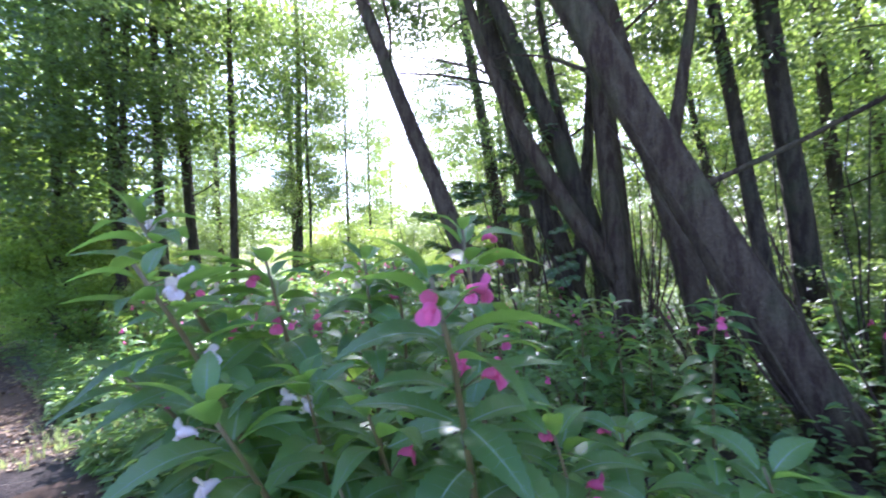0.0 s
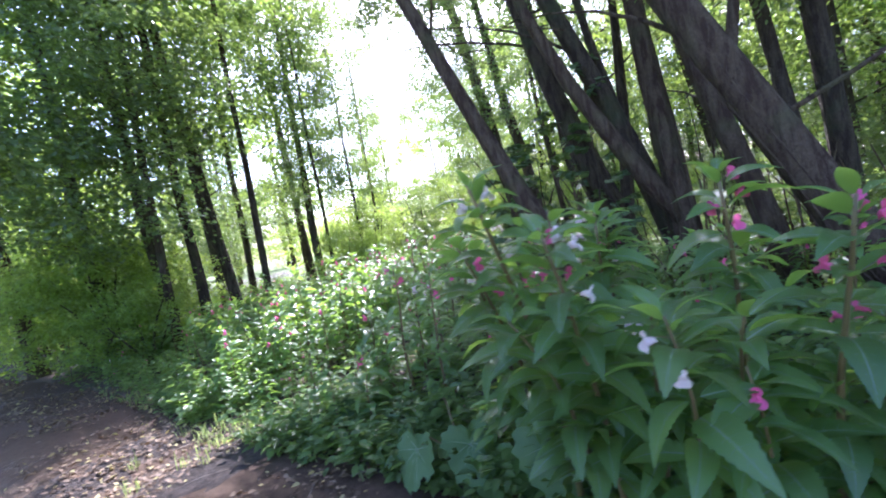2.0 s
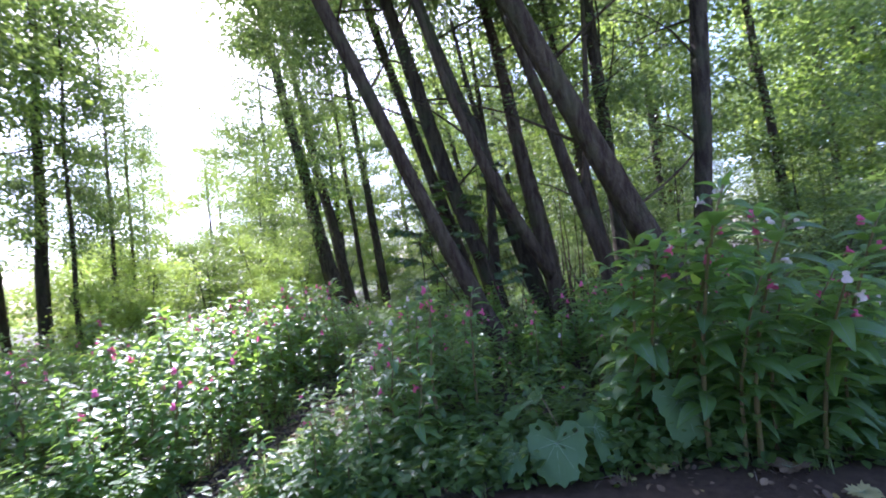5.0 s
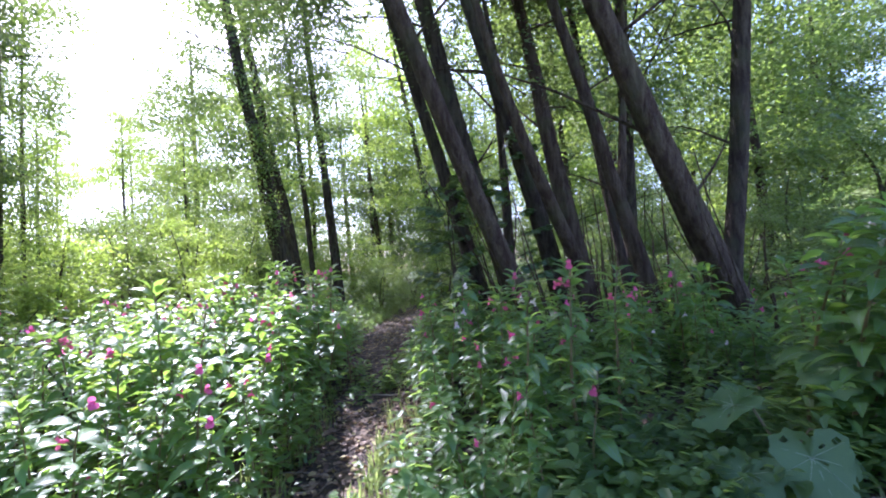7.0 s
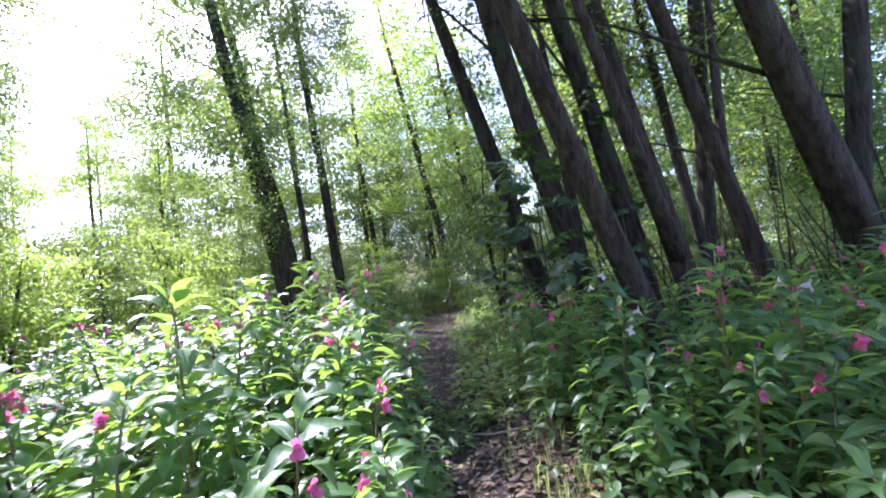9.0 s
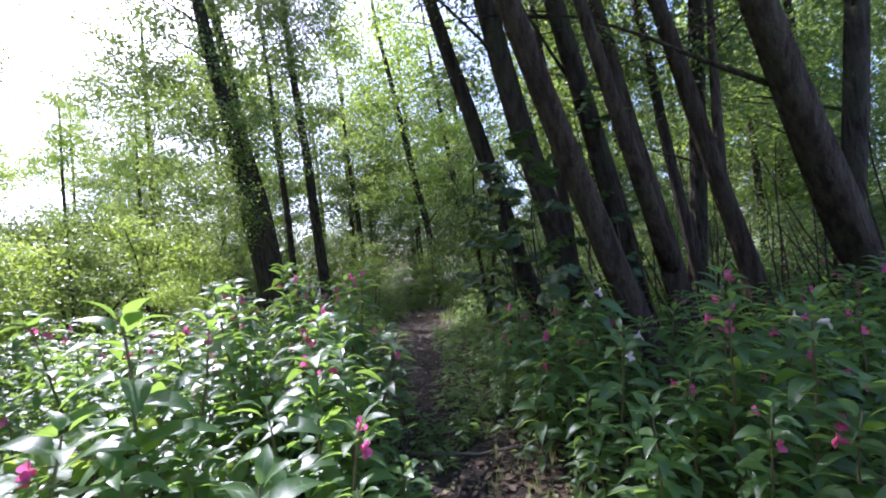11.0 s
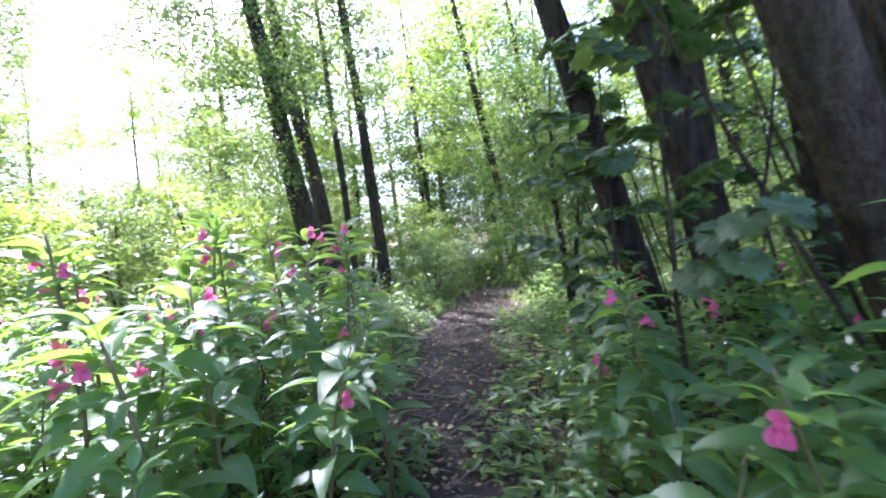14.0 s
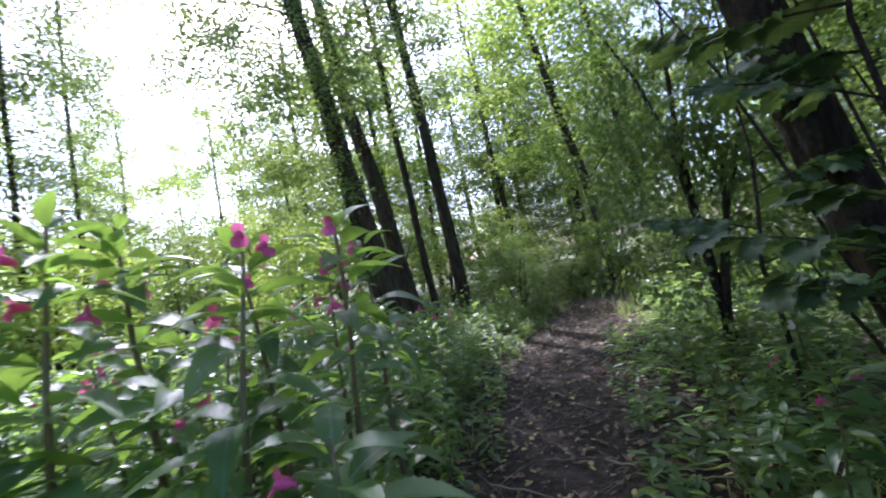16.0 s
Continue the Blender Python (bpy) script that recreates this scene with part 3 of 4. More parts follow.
# leafy roadside trees that overhang the track
# second tree's crowns 0.45 and 0.60 were added to shade the track
for k, (b, h, cr) in enumerate([((-7.7, 8.5), 10.5, [(0.20, -0.3, -0.3, 1.5, 1.3), (0.42, 0.1, -0.6, 2.1, 1.5), (0.68, 0.3, -0.9, 2.5, 1.9)]),
                                ((-6.0, 9.0), 11.5, [(0.42, 0.2, -0.6, 1.7, 1.3), (0.45, 1.0, -2.2, 1.4, 1.0), (0.60, -0.2, -2.0, 1.8, 1.2), (0.70, 0.0, -0.4, 2.2, 1.9)])]):
    tree("alder_tree", b, (0.01, -0.02), h, 0.12, BARK_DARK, ("bright", "dense")[k], "roadside alder with a full green crown over the track", cr, 210 + k, 0.1, 7, 0.2, "roadside alders")
# alders along the road
for k, (b, ln, r) in enumerate([((-6.28, 8.21), (-0.015, -0.003), 0.12), ((-5.53, 9.65), (-0.068, -0.024), 0.12), ((-4.48, 13.07), (0.03, 0.011), 0.13), ((-4.97, 9.94), (0.04, -0.03), 0.09),
                                ((-5.9, 7.6), (0.01, 0.06), 0.085), ((-6.6, 11.2), (-0.03, 0.02), 0.12), 
                                ((-5.9, 16.9), (0.0, 0.02), 0.10), ((-5.4, 15.8), (-0.02, 0.0), 0.11), ((-7.2, 14.6), (0.02, 0.0), 0.12)]):
    cr = [(0.28, -0.5, -0.8, 1.9, 1.3), (0.5, 0.3, -0.3, 2.3, 1.8), (0.78, 0, 0, 2.4, 2.2)]
    # bright crowns here are alders coloured as if sunlit
    tree("alder_tree", b, ln, 12.5, r, BARK_DARK, "bright" if k in (3, 5, 7) else "alder", FAR_LABEL if k else "slim roadside alder with dark bark and low leafy branches", ([(0.34, 0.2, 0, 1.2, 1.4), (0.55, 0.2, 0, 1.5, 1.6), (0.8, 0.0, 0, 1.6, 1.8)] if k == 2 else [cr[q] for q in ((0, 2), (1, 2), (0, 1), (2,))[k % 4]]), 20 + k, 0.1, 6, 0.25, "roadside alders")


def back_tree(pool, xy, tall, wide, turn, seed):
    return copy_thing(pool[seed % len(pool)], pose(xy[0], xy[1], height(*xy) - 0.12, 0, 0, turn) @ Matrix.Diagonal((wide, wide, tall, 1)))


# background wood: copies of three model trees set outside the gap to the sun and the road's mouth
models = [
    tree("alder_tree", (9.0, 22.0), (0.02, 0.0), 13, 0.15, BARK_DARK, "alder", "alder with green crown deeper in the wood", [(0.2, 0.3, 0.4, 2.0, 1.6), (0.42, 0, 0, 2.5, 2.0), (0.7, 0, 0, 2.5, 2.6)], 61, 0.1, 6, 0.25, "deeper wood"),
    tree("maple_tree", (6.2, 20.0), (-0.03, 0.02), 12, 0.14, BARK_DARK, "bright", "maple with bright yellow-green crown deeper in the wood", [(0.18, -0.4, 0, 2.1, 1.5), (0.42, 0.2, 0, 2.6, 2.0), (0.72, 0, 0, 2.5, 2.4)], 62, 0.1, 6, 0.25, "deeper wood"),
    tree("willow_tree", (13.0, 20.0), (0.03, 0.04), 12, 0.15, BARK, "willow", "willow with fine-leaved crown deeper in the wood", [(0.25, 0, 0.3, 2.2, 1.6), (0.48, 0, 0, 2.5, 2.0), (0.75, 0, 0, 2.4, 2.3)], 63, 0.1, 6, 0.25, "deeper wood"),
]
rnd = random.Random(5)
placed = [(9.0, 22.0), (6.2, 20.0), (13.0, 20.0)]
for _ in range(900):
    if len(placed) > 58:
        break
    bearing, q = radians(rnd.uniform(-150, 75)), rnd.uniform(9, 34)       # to the left of +y
    x, y = -1 - math.sin(bearing) * q, 3 + math.cos(bearing) * q
    deg = math.degrees(bearing)
    if road_in(x, y) > -3.0 or trail_gap(x, y) < 1.2 or (-12 < deg < 12) or (deg > 11 and (q < 17 or rnd.random() < 0.72)) or (-60 < deg < -9 and q < 18) or (deg < -60 and q < 12.5) or (deg < -85 and q < 17):
        continue
    if min(math.hypot(x - a, y - b) for a, b in placed) < (1.8 if q < 22 else 2.5):
        continue
    placed.append((x, y))
    back_tree(models, (x, y), rnd.uniform(0.75, 1.15), rnd.uniform(0.85, 1.2), rnd.uniform(0, 360), rnd.choice((0, 0, 0, 2, 2, 1)))
# trees that close the far side of the road behind the walker and the mouth of the road
# those behind the walker stay out of view, added to hold back sky light
for x, y in [(-16, -16), (-4, -22), (8, -24), (-24, -8), (-26, -2), (-26, 6), (-31, 11), (-37, 14), (14, -4), (17, 2), (-14, 15), (-21, 20), (-26, 25), (-11.2, 12.6)]:
    back_tree(models, (x, y), rnd.uniform(0.8, 1.1), rnd.uniform(0.95, 1.3), rnd.uniform(0, 360), rnd.randrange(3))

# distant trees that end the road and the gap
for k in range(34):
    bearing, q = radians(-30 + 118 * k / 33 + rnd.uniform(-1.2, 1.2)), rnd.uniform(58, 85)
    s = rnd.uniform(0.8, 1.2) * (0.55 if -14 < math.degrees(bearing) < 14 else 1.0)
    back_tree(models, (-1 - math.sin(bearing) * q, 3 + math.cos(bearing) * q), s, s * 1.9, rnd.uniform(0, 360), rnd.randrange(3))
# trees whose branches hang over the road
tree("alder_tree", (-10.9, 0.6), (0.05, 0.06), 9, 0.16, BARK_DARK, "alder", "alder whose leafy branches hang low over the track", [(0.26, 0.3, 1.0, 1.7, 1.1), (0.46, 1.2, 1.6, 2.3, 1.3), (0.66, 0.5, 0.5, 2.6, 1.7), (0.55, 2.6, 2.4, 1.8, 1.0)], 71, 0.1, 7, 0.25, "roadside alders")
tree("alder_tree", (-9.6, 8.9), (0.0, -0.05), 10, 0.14, BARK_DARK, "alder", "alder whose leafy branches hang low over the track", [(0.42, 0.6, -1.6, 2.0, 1.2), (0.62, 0.3, -1.4, 2.3, 1.5), (0.8, 0, 0, 2.2, 1.7)], 72, 0.1, 7, 0.25, "roadside alders")


# ---- shrubs ----
def shrub(name, xy, tall, wide, leaf, label, seed, stems=4, category="shrub", group="shrubs"):
    rnd2 = random.Random(seed)
    top = thing(name, label, category, group, m=pose(xy[0], xy[1], height(*xy)))
    for k in range(stems):
        az, out = rnd2.uniform(0, 6.28), rnd2.uniform(0.2, 0.8) * wide
        g = Geo()
        g.tube([Vector((math.cos(az) * out * q, math.sin(az) * out * q + 0.08 * math.sin(4 * q + k), tall * (1.35 * q - 0.45 * q * q) * (0.75 + 0.25 * math.cos(k * 2.1)) - 0.05)) for q in (0, 0.25, 0.5, 0.75, 1)], [0.022 * (1 - 0.8 * q) * tall ** 0.5 for q in (0, 0.25, 0.5, 0.75, 1)], 6)
        part("stem", g.mesh("stem", [BARK_DARK]), top)
    for k in range(2):
        m = pose(rnd2.uniform(-0.2, 0.2) * wide, rnd2.uniform(-0.2, 0.2) * wide, tall * (0.38 + 0.3 * k), rnd2.uniform(-10, 10), 0, rnd2.uniform(0, 360)) @ Matrix.Diagonal((wide * (1 - 0.2 * k), wide * (1 - 0.2 * k), tall * 0.36, 1))
        part("foliage", CROWN[leaf][(seed + k) % 3], top, m=m)["kind"] = "stuff"
    return top


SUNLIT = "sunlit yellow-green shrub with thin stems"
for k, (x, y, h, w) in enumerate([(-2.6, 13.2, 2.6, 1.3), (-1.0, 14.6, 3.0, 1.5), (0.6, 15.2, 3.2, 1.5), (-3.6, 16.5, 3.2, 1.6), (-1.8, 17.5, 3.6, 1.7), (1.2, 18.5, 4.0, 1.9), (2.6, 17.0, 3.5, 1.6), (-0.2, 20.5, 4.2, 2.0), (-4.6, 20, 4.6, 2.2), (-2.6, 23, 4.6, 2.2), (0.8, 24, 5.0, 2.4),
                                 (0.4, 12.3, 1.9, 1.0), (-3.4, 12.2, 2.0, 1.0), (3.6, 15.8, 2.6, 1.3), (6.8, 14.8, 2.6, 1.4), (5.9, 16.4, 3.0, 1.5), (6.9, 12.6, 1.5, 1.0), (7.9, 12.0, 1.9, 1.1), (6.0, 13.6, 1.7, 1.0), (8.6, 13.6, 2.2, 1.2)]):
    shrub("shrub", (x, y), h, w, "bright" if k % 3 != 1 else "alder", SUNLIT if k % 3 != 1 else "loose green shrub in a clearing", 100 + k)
DEEP = "dense green shrub in the shade of the wood"
for k, (x, y, h, w) in enumerate([(-7.2, 8.0, 2.6, 1.3), (-8.4, 8.7, 3.0, 1.5), (-9.8, 9.8, 3.2, 1.6), (-6.9, 9.6, 2.4, 1.3), (-6.3, 7.4, 1.7, 1.0), (-7.9, 9.6, 3.0, 1.5), (-11.6, 11.4, 3.0, 1.6), (-14, 13.2, 3.2, 1.7), (-17, 15.4, 3.4, 1.8), (-21, 18, 3.6, 2), (4.6, 9.2 + 2.6, 1.6, 1.0), (2.7, 7.2, 3.4, 0.9),
                                 (6.4, 9.2, 1.9, 1.2), (7.9, 10.6, 2.2, 1.3), (6.5, 6.6, 2.2, 1.3), (8.4, 7.8, 2.6, 1.5), (5.6, 4.4, 1.8, 1.1), (3.6, 6.2, 0.9, 0.8), (4.0, 5.0, 1.6, 1.0), (5.4, 5.8, 2.0, 1.2), (7.2, 4.8, 2.4, 1.5), (3.9, 3.4, 1.3, 0.9), (4.9, 2.6, 1.7, 1.1), (9.5, 5.5, 3.0, 1.8), (10.4, 9.2, 3.0, 1.8), (4.3, 1.5, 1.5, 1.0), (6.1, 2.0, 1.8, 1.2), (5.2, -0.4, 1.8, 1.2), (7.5, 0.6, 2.0, 1.3),
                                 (-12, 1.2, 1.6, 1.3), (-18.0, 6.2, 3.4, 2.2), (-22.0, 9.2, 3.6, 2.4), (-15.5, 2.6, 2.0, 1.5), (-19.5, 4.6, 2.2, 1.7), (-24, 8.0, 2.2, 1.8), (-10, -1.8, 1.8, 1.3)]):
    # first six get the BRIGHT leaf, so their lit look is coloured in
    shrub("shrub", (x, y), h, w, "bright" if k < 6 or (k % 3 == 0 and x < 0) else "alder", DEEP, 130 + k)


# bushes that end the view along the road
for k in range(16):
    bearing, q = radians(44 + 2.4 * k), 44 + 6 * ((k * 7) % 5)
    x, y = -math.sin(bearing) * q, math.cos(bearing) * q
    if 0.4 < road_in(x, y) < 5.2:
        continue
    shrub("shrub", (x, y), 6.4 + 1.2 * (k % 3), 4.4, "alder" if k % 2 else "bright", "distant rounded bush at the edge of a field", 160 + k, 3, group="field bushes")


# ---- Himalayan balsam ----
def balsam_leaf(g, m, L, W, seg, rib, droop, serrate=0.0, slot=0, rib_slot=1):
    """A lance-shaped leaf along +x of m: two rows of faces folded at the midrib, drooping towards the tip."""
    rows = []
    for i in range(seg + 1):
        t = i / seg
        w = W * (math.sin(math.pi * t ** 0.8) ** 0.85) * (1 - 0.25 * t) + 0.0008
        if serrate and 0 < i < seg:
            w *= 1 + serrate * (0.5 if i % 2 else -0.5)
        z = -droop * t * t * L + 0.08 * L * math.sin(math.pi * t)
        x = L * t * (1 - 0.12 * droop * t)
        rows.append(((x, -w, z + w * 0.28), (x, 0, z), (x, w, z + w * 0.28)))
    vs = [m @ Vector(p) for r in rows for p in r]
    g.add(vs, [q for i in range(seg) for q in ((3 * i, 3 * i + 3, 3 * i + 4, 3 * i + 1), (3 * i + 1, 3 * i + 4, 3 * i + 5, 3 * i + 2))], slot)
    if rib and serrate:
        for i in range(3, seg - 3, 3):
            for side in (0, 2):
                a, b = Vector(rows[i][1]), Vector(rows[i + 2][side])
                b = a.lerp(b, 0.82)
                w = Vector((rib * 0.22, 0, 0))
                up = Vector((0, 0, 0.0016))
                g.add([m @ (a - w + up), m @ (a + w + up), m @ (b + up * 2)], [(0, 1, 2)], rib_slot)
    if rib:
        k = rib
        top = []
        for i in range(seg + 1):
            x, _, z = rows[i][1]
            c = k * (1 - i / seg) + 0.0004
            top += [m @ Vector((x, -c, z + 0.0022 + c * 0.28)), m @ Vector((x, c, z + 0.0022 + c * 0.28))]
        g.add(top, [(2 * i, 2 * i + 2, 2 * i + 3, 2 * i + 1) for i in range(seg)], rib_slot)


def flower_mesh(name, petal, s=1.0):
    """A slipper-shaped flower: hooded upper petal, two lower lobes and a spurred pouch."""
    g = Geo()
    for cx, cz, rx, rz, tilt in ((0.004, 0.017, 0.013, 0.012, 0.5), (0.010, -0.010, 0.0115, 0.013, -0.5)):
        for side in ((0,) if cz > 0 else (-1, 1)):
            ring = []
            for k in range(9):
                a = 2 * math.pi * k / 9
                ring.append(Vector((cx + tilt * math.sin(a) * rz * 0.6 + 0.003 * math.cos(2 * a), side * 0.007 + math.cos(a) * rx, cz + math.sin(a) * rz)) * s)
            mid = sum(ring, Vector()) / 9 - Vector((0.004 * s, 0, 0))
            g.add([mid] + ring, [(0, 1 + k, 1 + (k + 1) % 9) for k in range(9)])
    prof = [(0.006, 0.010), (-0.002, 0.0105), (-0.012, 0.009), (-0.020, 0.005), (-0.024, 0.002), (-0.023, 0.001)]
    g.tube([Vector((x, 0, 0.002 - 0.25 * max(0, -x - 0.008) + (0.0 if i < 4 else -0.004 * (i - 3)))) * s for i, (x, q) in enumerate(prof)], [q * s for x, q in prof], 8)
    g.tube([Vector((-0.008, 0, 0.010)) * s, Vector((-0.012, 0, 0.026)) * s, Vector((-0.024, 0, 0.030)) * s], [0.0012 * s] * 3, 4, 1)
    return g.mesh(name, [petal, BALSAM_STEM])


FLOWERS = [flower_mesh("flower", PINK, 1.2), flower_mesh("flower", PALE, 1.2)]


def petal_mesh(name, petal, s, cx, cz, rx, rz, tilt, side):
    g, ring = Geo(), []
    for k in range(11):
        a = 2 * math.pi * k / 11
        ring.append(Vector((cx + tilt * math.sin(a) * rz * 0.6 + 0.003 * math.cos(2 * a), side * 0.007 + math.cos(a) * rx, cz + math.sin(a) * rz)) * s)
    mid = sum(ring, Vector()) / 11 - Vector((0.005 * s, 0, 0))
    g.add([mid] + ring, [(0, 1 + k, 1 + (k + 1) % 11) for k in range(11)])
    return g.mesh(name, [petal])


def pouch_mesh(petal, s):
    g = Geo()
    prof = [(0.006, 0.010), (-0.002, 0.0105), (-0.012, 0.009), (-0.020, 0.005), (-0.024, 0.002), (-0.023, 0.001)]
    g.tube([Vector((x, 0, 0.002 - 0.25 * max(0, -x - 0.008) + (0.0 if i < 4 else -0.004 * (i - 3)))) * s for i, (x, q) in enumerate(prof)], [q * s for x, q in prof], 9)
    g.tube([Vector((-0.008, 0, 0.010)) * s, Vector((-0.012, 0, 0.026)) * s, Vector((-0.024, 0, 0.030)) * s], [0.0012 * s] * 3, 4, 1)
    return g.mesh("flower", [petal, BALSAM_STEM])


BLOOM = [(pouch_mesh(p, 1.14), petal_mesh("hood", p, 1.14, 0.004, 0.017, 0.0135, 0.0125, 0.5, 0), petal_mesh("lip", p, 1.14, 0.010, -0.010, 0.012, 0.0135, -0.5, -1), petal_mesh("lip", p, 1.14, 0.010, -0.010, 0.012, 0.0135, -0.5, 1)) for p in (PINK, PALE)]


def bloom(parent, m, pale):
    pouch, hood, lip_a, lip_b = BLOOM[1 if pale else 0]
    ob = part("flower", pouch, parent, m=m)
    for name, me in (("hood", hood), ("lip", lip_a), ("lip", lip_b)):
        part(name, me, ob)


def stem_points(tall, bow, seed):
    return [Vector((bow[0] * (k / 8) ** 2 + 0.02 * noise.noise(Vector((seed, k * 0.4, 0))), bow[1] * (k / 8) ** 2 + 0.02 * noise.noise(Vector((seed, k * 0.4, 5))), tall * k / 8 - 0.03)) for k in range(9)]


def whorls(tall, rnd, sp, low=0.3, gap=0.065, side=0.45):
    """Places for leaves: whorls of three up the stem, a small rosette at the tip, and leaves on short side shoots."""
    out, z, turn = [], tall * low, rnd.uniform(0, 6)
    while z < tall * 0.995:
        f = z / tall
        i = min(7.99, f * 8)
        p = sp[int(i)].lerp(sp[int(i) + 1], i - int(i))
        size = 0.62 + 0.42 * math.sin(math.pi * min(1.0, f / 1.25)) - max(0, f - 0.9) * 3.5
        for k in range(3):
            out.append((p, turn + k * 2.094 + rnd.uniform(-0.4, 0.4), size * rnd.uniform(0.8, 1.15), f))
        if 0.35 < f < 0.85 and rnd.random() < side:
            az, q = rnd.uniform(0, 6.28), rnd.uniform(0.06, 0.14)
            tip = p + Vector((math.cos(az) * q, math.sin(az) * q, q * 0.9))
            for k in range(4):
                out.append((tip, az + k * 1.57 + rnd.uniform(-0.3, 0.3), 0.55 * rnd.uniform(0.8, 1.2), 0.9))
        turn += 1.05
        z += gap * rnd.uniform(0.8, 1.25) * (1.0 if f < 0.85 else 0.55)
    return out


def leaf_pose(p, az, f, rnd):
    lift = 3 + 36 * max(0, f - 0.85) / 0.15 + rnd.uniform(-16, 14)
    return Matrix.Translation(p) @ Matrix.Rotation(az, 4, "Z") @ Matrix.Rotation(radians(-lift), 4, "Y") @ Matrix.Rotation(rnd.uniform(-0.45, 0.45), 4, "X") @ Matrix.Translation((0.02, 0, 0))


def flower_places(tall, sp, rnd, n):
    out = []
    for k in range(n):
        f = rnd.uniform(0.8, 0.98)
        i = min(7.99, f * 8)
        p = sp[int(i)].lerp(sp[int(i) + 1], i - int(i))
        az, q = rnd.uniform(0, 6.28), rnd.uniform(0.04, 0.10)
        out.append((p, p + Vector((math.cos(az) * q, math.sin(az) * q, rnd.uniform(-0.02, 0.06))), az))
    return out


BALSAM_LABEL = "balsam plant with whorled toothed leaves"


def mass_balsam(seed, tall, blooms, pale=False, leaf_len=0.16):
    """A balsam plant for the thicket: stem, one foliage mesh, separate flowers."""
    rnd2 = random.Random(seed)
    sp = stem_points(tall, (rnd2.uniform(-0.12, 0.12), rnd2.uniform(-0.12, 0.12)), seed)
    tone = "pale pink" if pale else "magenta pink"
    top = thing("balsam_plant", BALSAM_LABEL + (f", {tone} flowers" if blooms else ", not in flower"), "plant", "balsam thicket")
    g = Geo()
    g.tube(sp, [0.011 * (1 - 0.75 * k / 8) * tall for k in range(9)], 6)
    for p, q, az in (fl := flower_places(tall, sp, rnd2, blooms)):
        g.tube([p, p.lerp(q, 0.6) + Vector((0, 0, 0.01)), q], [0.0018, 0.0015, 0.0012], 4)
    part("stem", g.mesh("stem", [BALSAM_STEM]), top)
    g = Geo()
    for p, az, s, f in whorls(tall, rnd2, sp, 0.15, 0.07):
        balsam_leaf(g, leaf_pose(p, az, f, rnd2), leaf_len * s, leaf_len * s * rnd2.uniform(0.19, 0.24), 5, 0, rnd2.uniform(0.1, 0.5))
    part("foliage", g.mesh("foliage", [BALSAM]), top)["kind"] = "stuff"
    for p, q, az in fl:
        part("flower", FLOWERS[1 if pale else 0], top, m=Matrix.Translation(q) @ Matrix.Rotation(az, 4, "Z") @ Matrix.Rotation(rnd2.uniform(-0.3, 0.3), 4, "Y"))
    return top


LEAVES = []
for k in range(5):
    g = Geo()
    balsam_leaf(g, Matrix.Identity(4), 1.0, 0.178 + 0.016 * k, 26, 0.010, 0.08 + 0.08 * k, 0.14)
    LEAVES.append(g.mesh("leaf", [BALSAM, MIDRIB]))


def hero_balsam(x, y, tall, blooms, pale, seed, bow=(0, 0), leaf_len=0.222, low=0.24, side=0.3):
    """A near balsam plant: every leaf and flower a part."""
    rnd2 = random.Random(seed)
    sp = stem_points(tall, bow, seed)
    top = thing("balsam_plant", BALSAM_LABEL + (", pale pink" if pale else ", deep pink") + " flowers", "plant", "balsam thicket", m=pose(x, y, height(x, y)))
    g = Geo()
    g.tube(sp, [0.0115 * (1 - 0.7 * k / 8) * tall for k in range(9)], 8)
    fl = flower_places(tall, sp, rnd2, blooms)
    for p, q, az in fl:
        g.tube([p, p.lerp(q, 0.6) + Vector((0, 0, 0.012)), q], [0.002, 0.0017, 0.0013], 5)
    part("stem", g.mesh("stem", [BALSAM_STEM]), top)
    for p, az, s, f in whorls(tall, rnd2, sp, low, 0.08, side):
        q = leaf_len * s
        part("leaf", LEAVES[rnd2.randrange(5)], top, m=leaf_pose(p, az, f, rnd2) @ Matrix.Diagonal((q, q, q, 1)))
    for p, q, az in fl:
        bloom(top, Matrix.Translation(q) @ Matrix.Rotation(az, 4, "Z") @ Matrix.Rotation(rnd2.uniform(-0.3, 0.3), 4, "Y"), pale)
    return top


HEROES = [(-0.36, 1.32, 1.12, 2, 1), (-0.74, 1.92, 1.42, 4, 1), (-0.30, 1.72, 1.42, 3, 1), (0.36, 1.12, 1.0, 4, 0), (0.80, 1.02, 0.92, 3, 1), (-0.52, 1.66, 1.48, 3, 0), (0.10, 1.42, 1.5, 4, 0), (0.62, 1.55, 0.86, 1, 0),
          (1.15, 0.70, 0.60, 0, 0), (-0.1, 1.22, 1.1, 1, 0), (-0.55, 2.1, 1.25, 2, 0), (0.27, 0.80, 0.85, 0, 0), (-0.15, 1.02, 0.95, 1, 0), (-0.40, 1.5, 0.95, 0, 0), (0.6, 0.80, 0.8, 1, 0), (-0.2, 1.95, 1.4, 1, 0), (0.3, 1.9, 1.12, 2, 0)]
# stems that nod far out over the edge of the track
NODDING = [(-0.62, 1.58, 1.62, 3, 1, -0.30, -0.36), (-0.52, 1.36, 1.44, 3, 1, -0.24, -0.34), (-0.32, 1.10, 1.16, 2, 1, -0.20, -0.24), (-0.66, 1.85, 1.40, 2, 0, -0.30, -0.30), (0.05, 1.05, 1.38, 4, 0, -0.10, -0.28), (-0.55, 1.42, 1.18, 1, 0, -0.34, -0.30)]
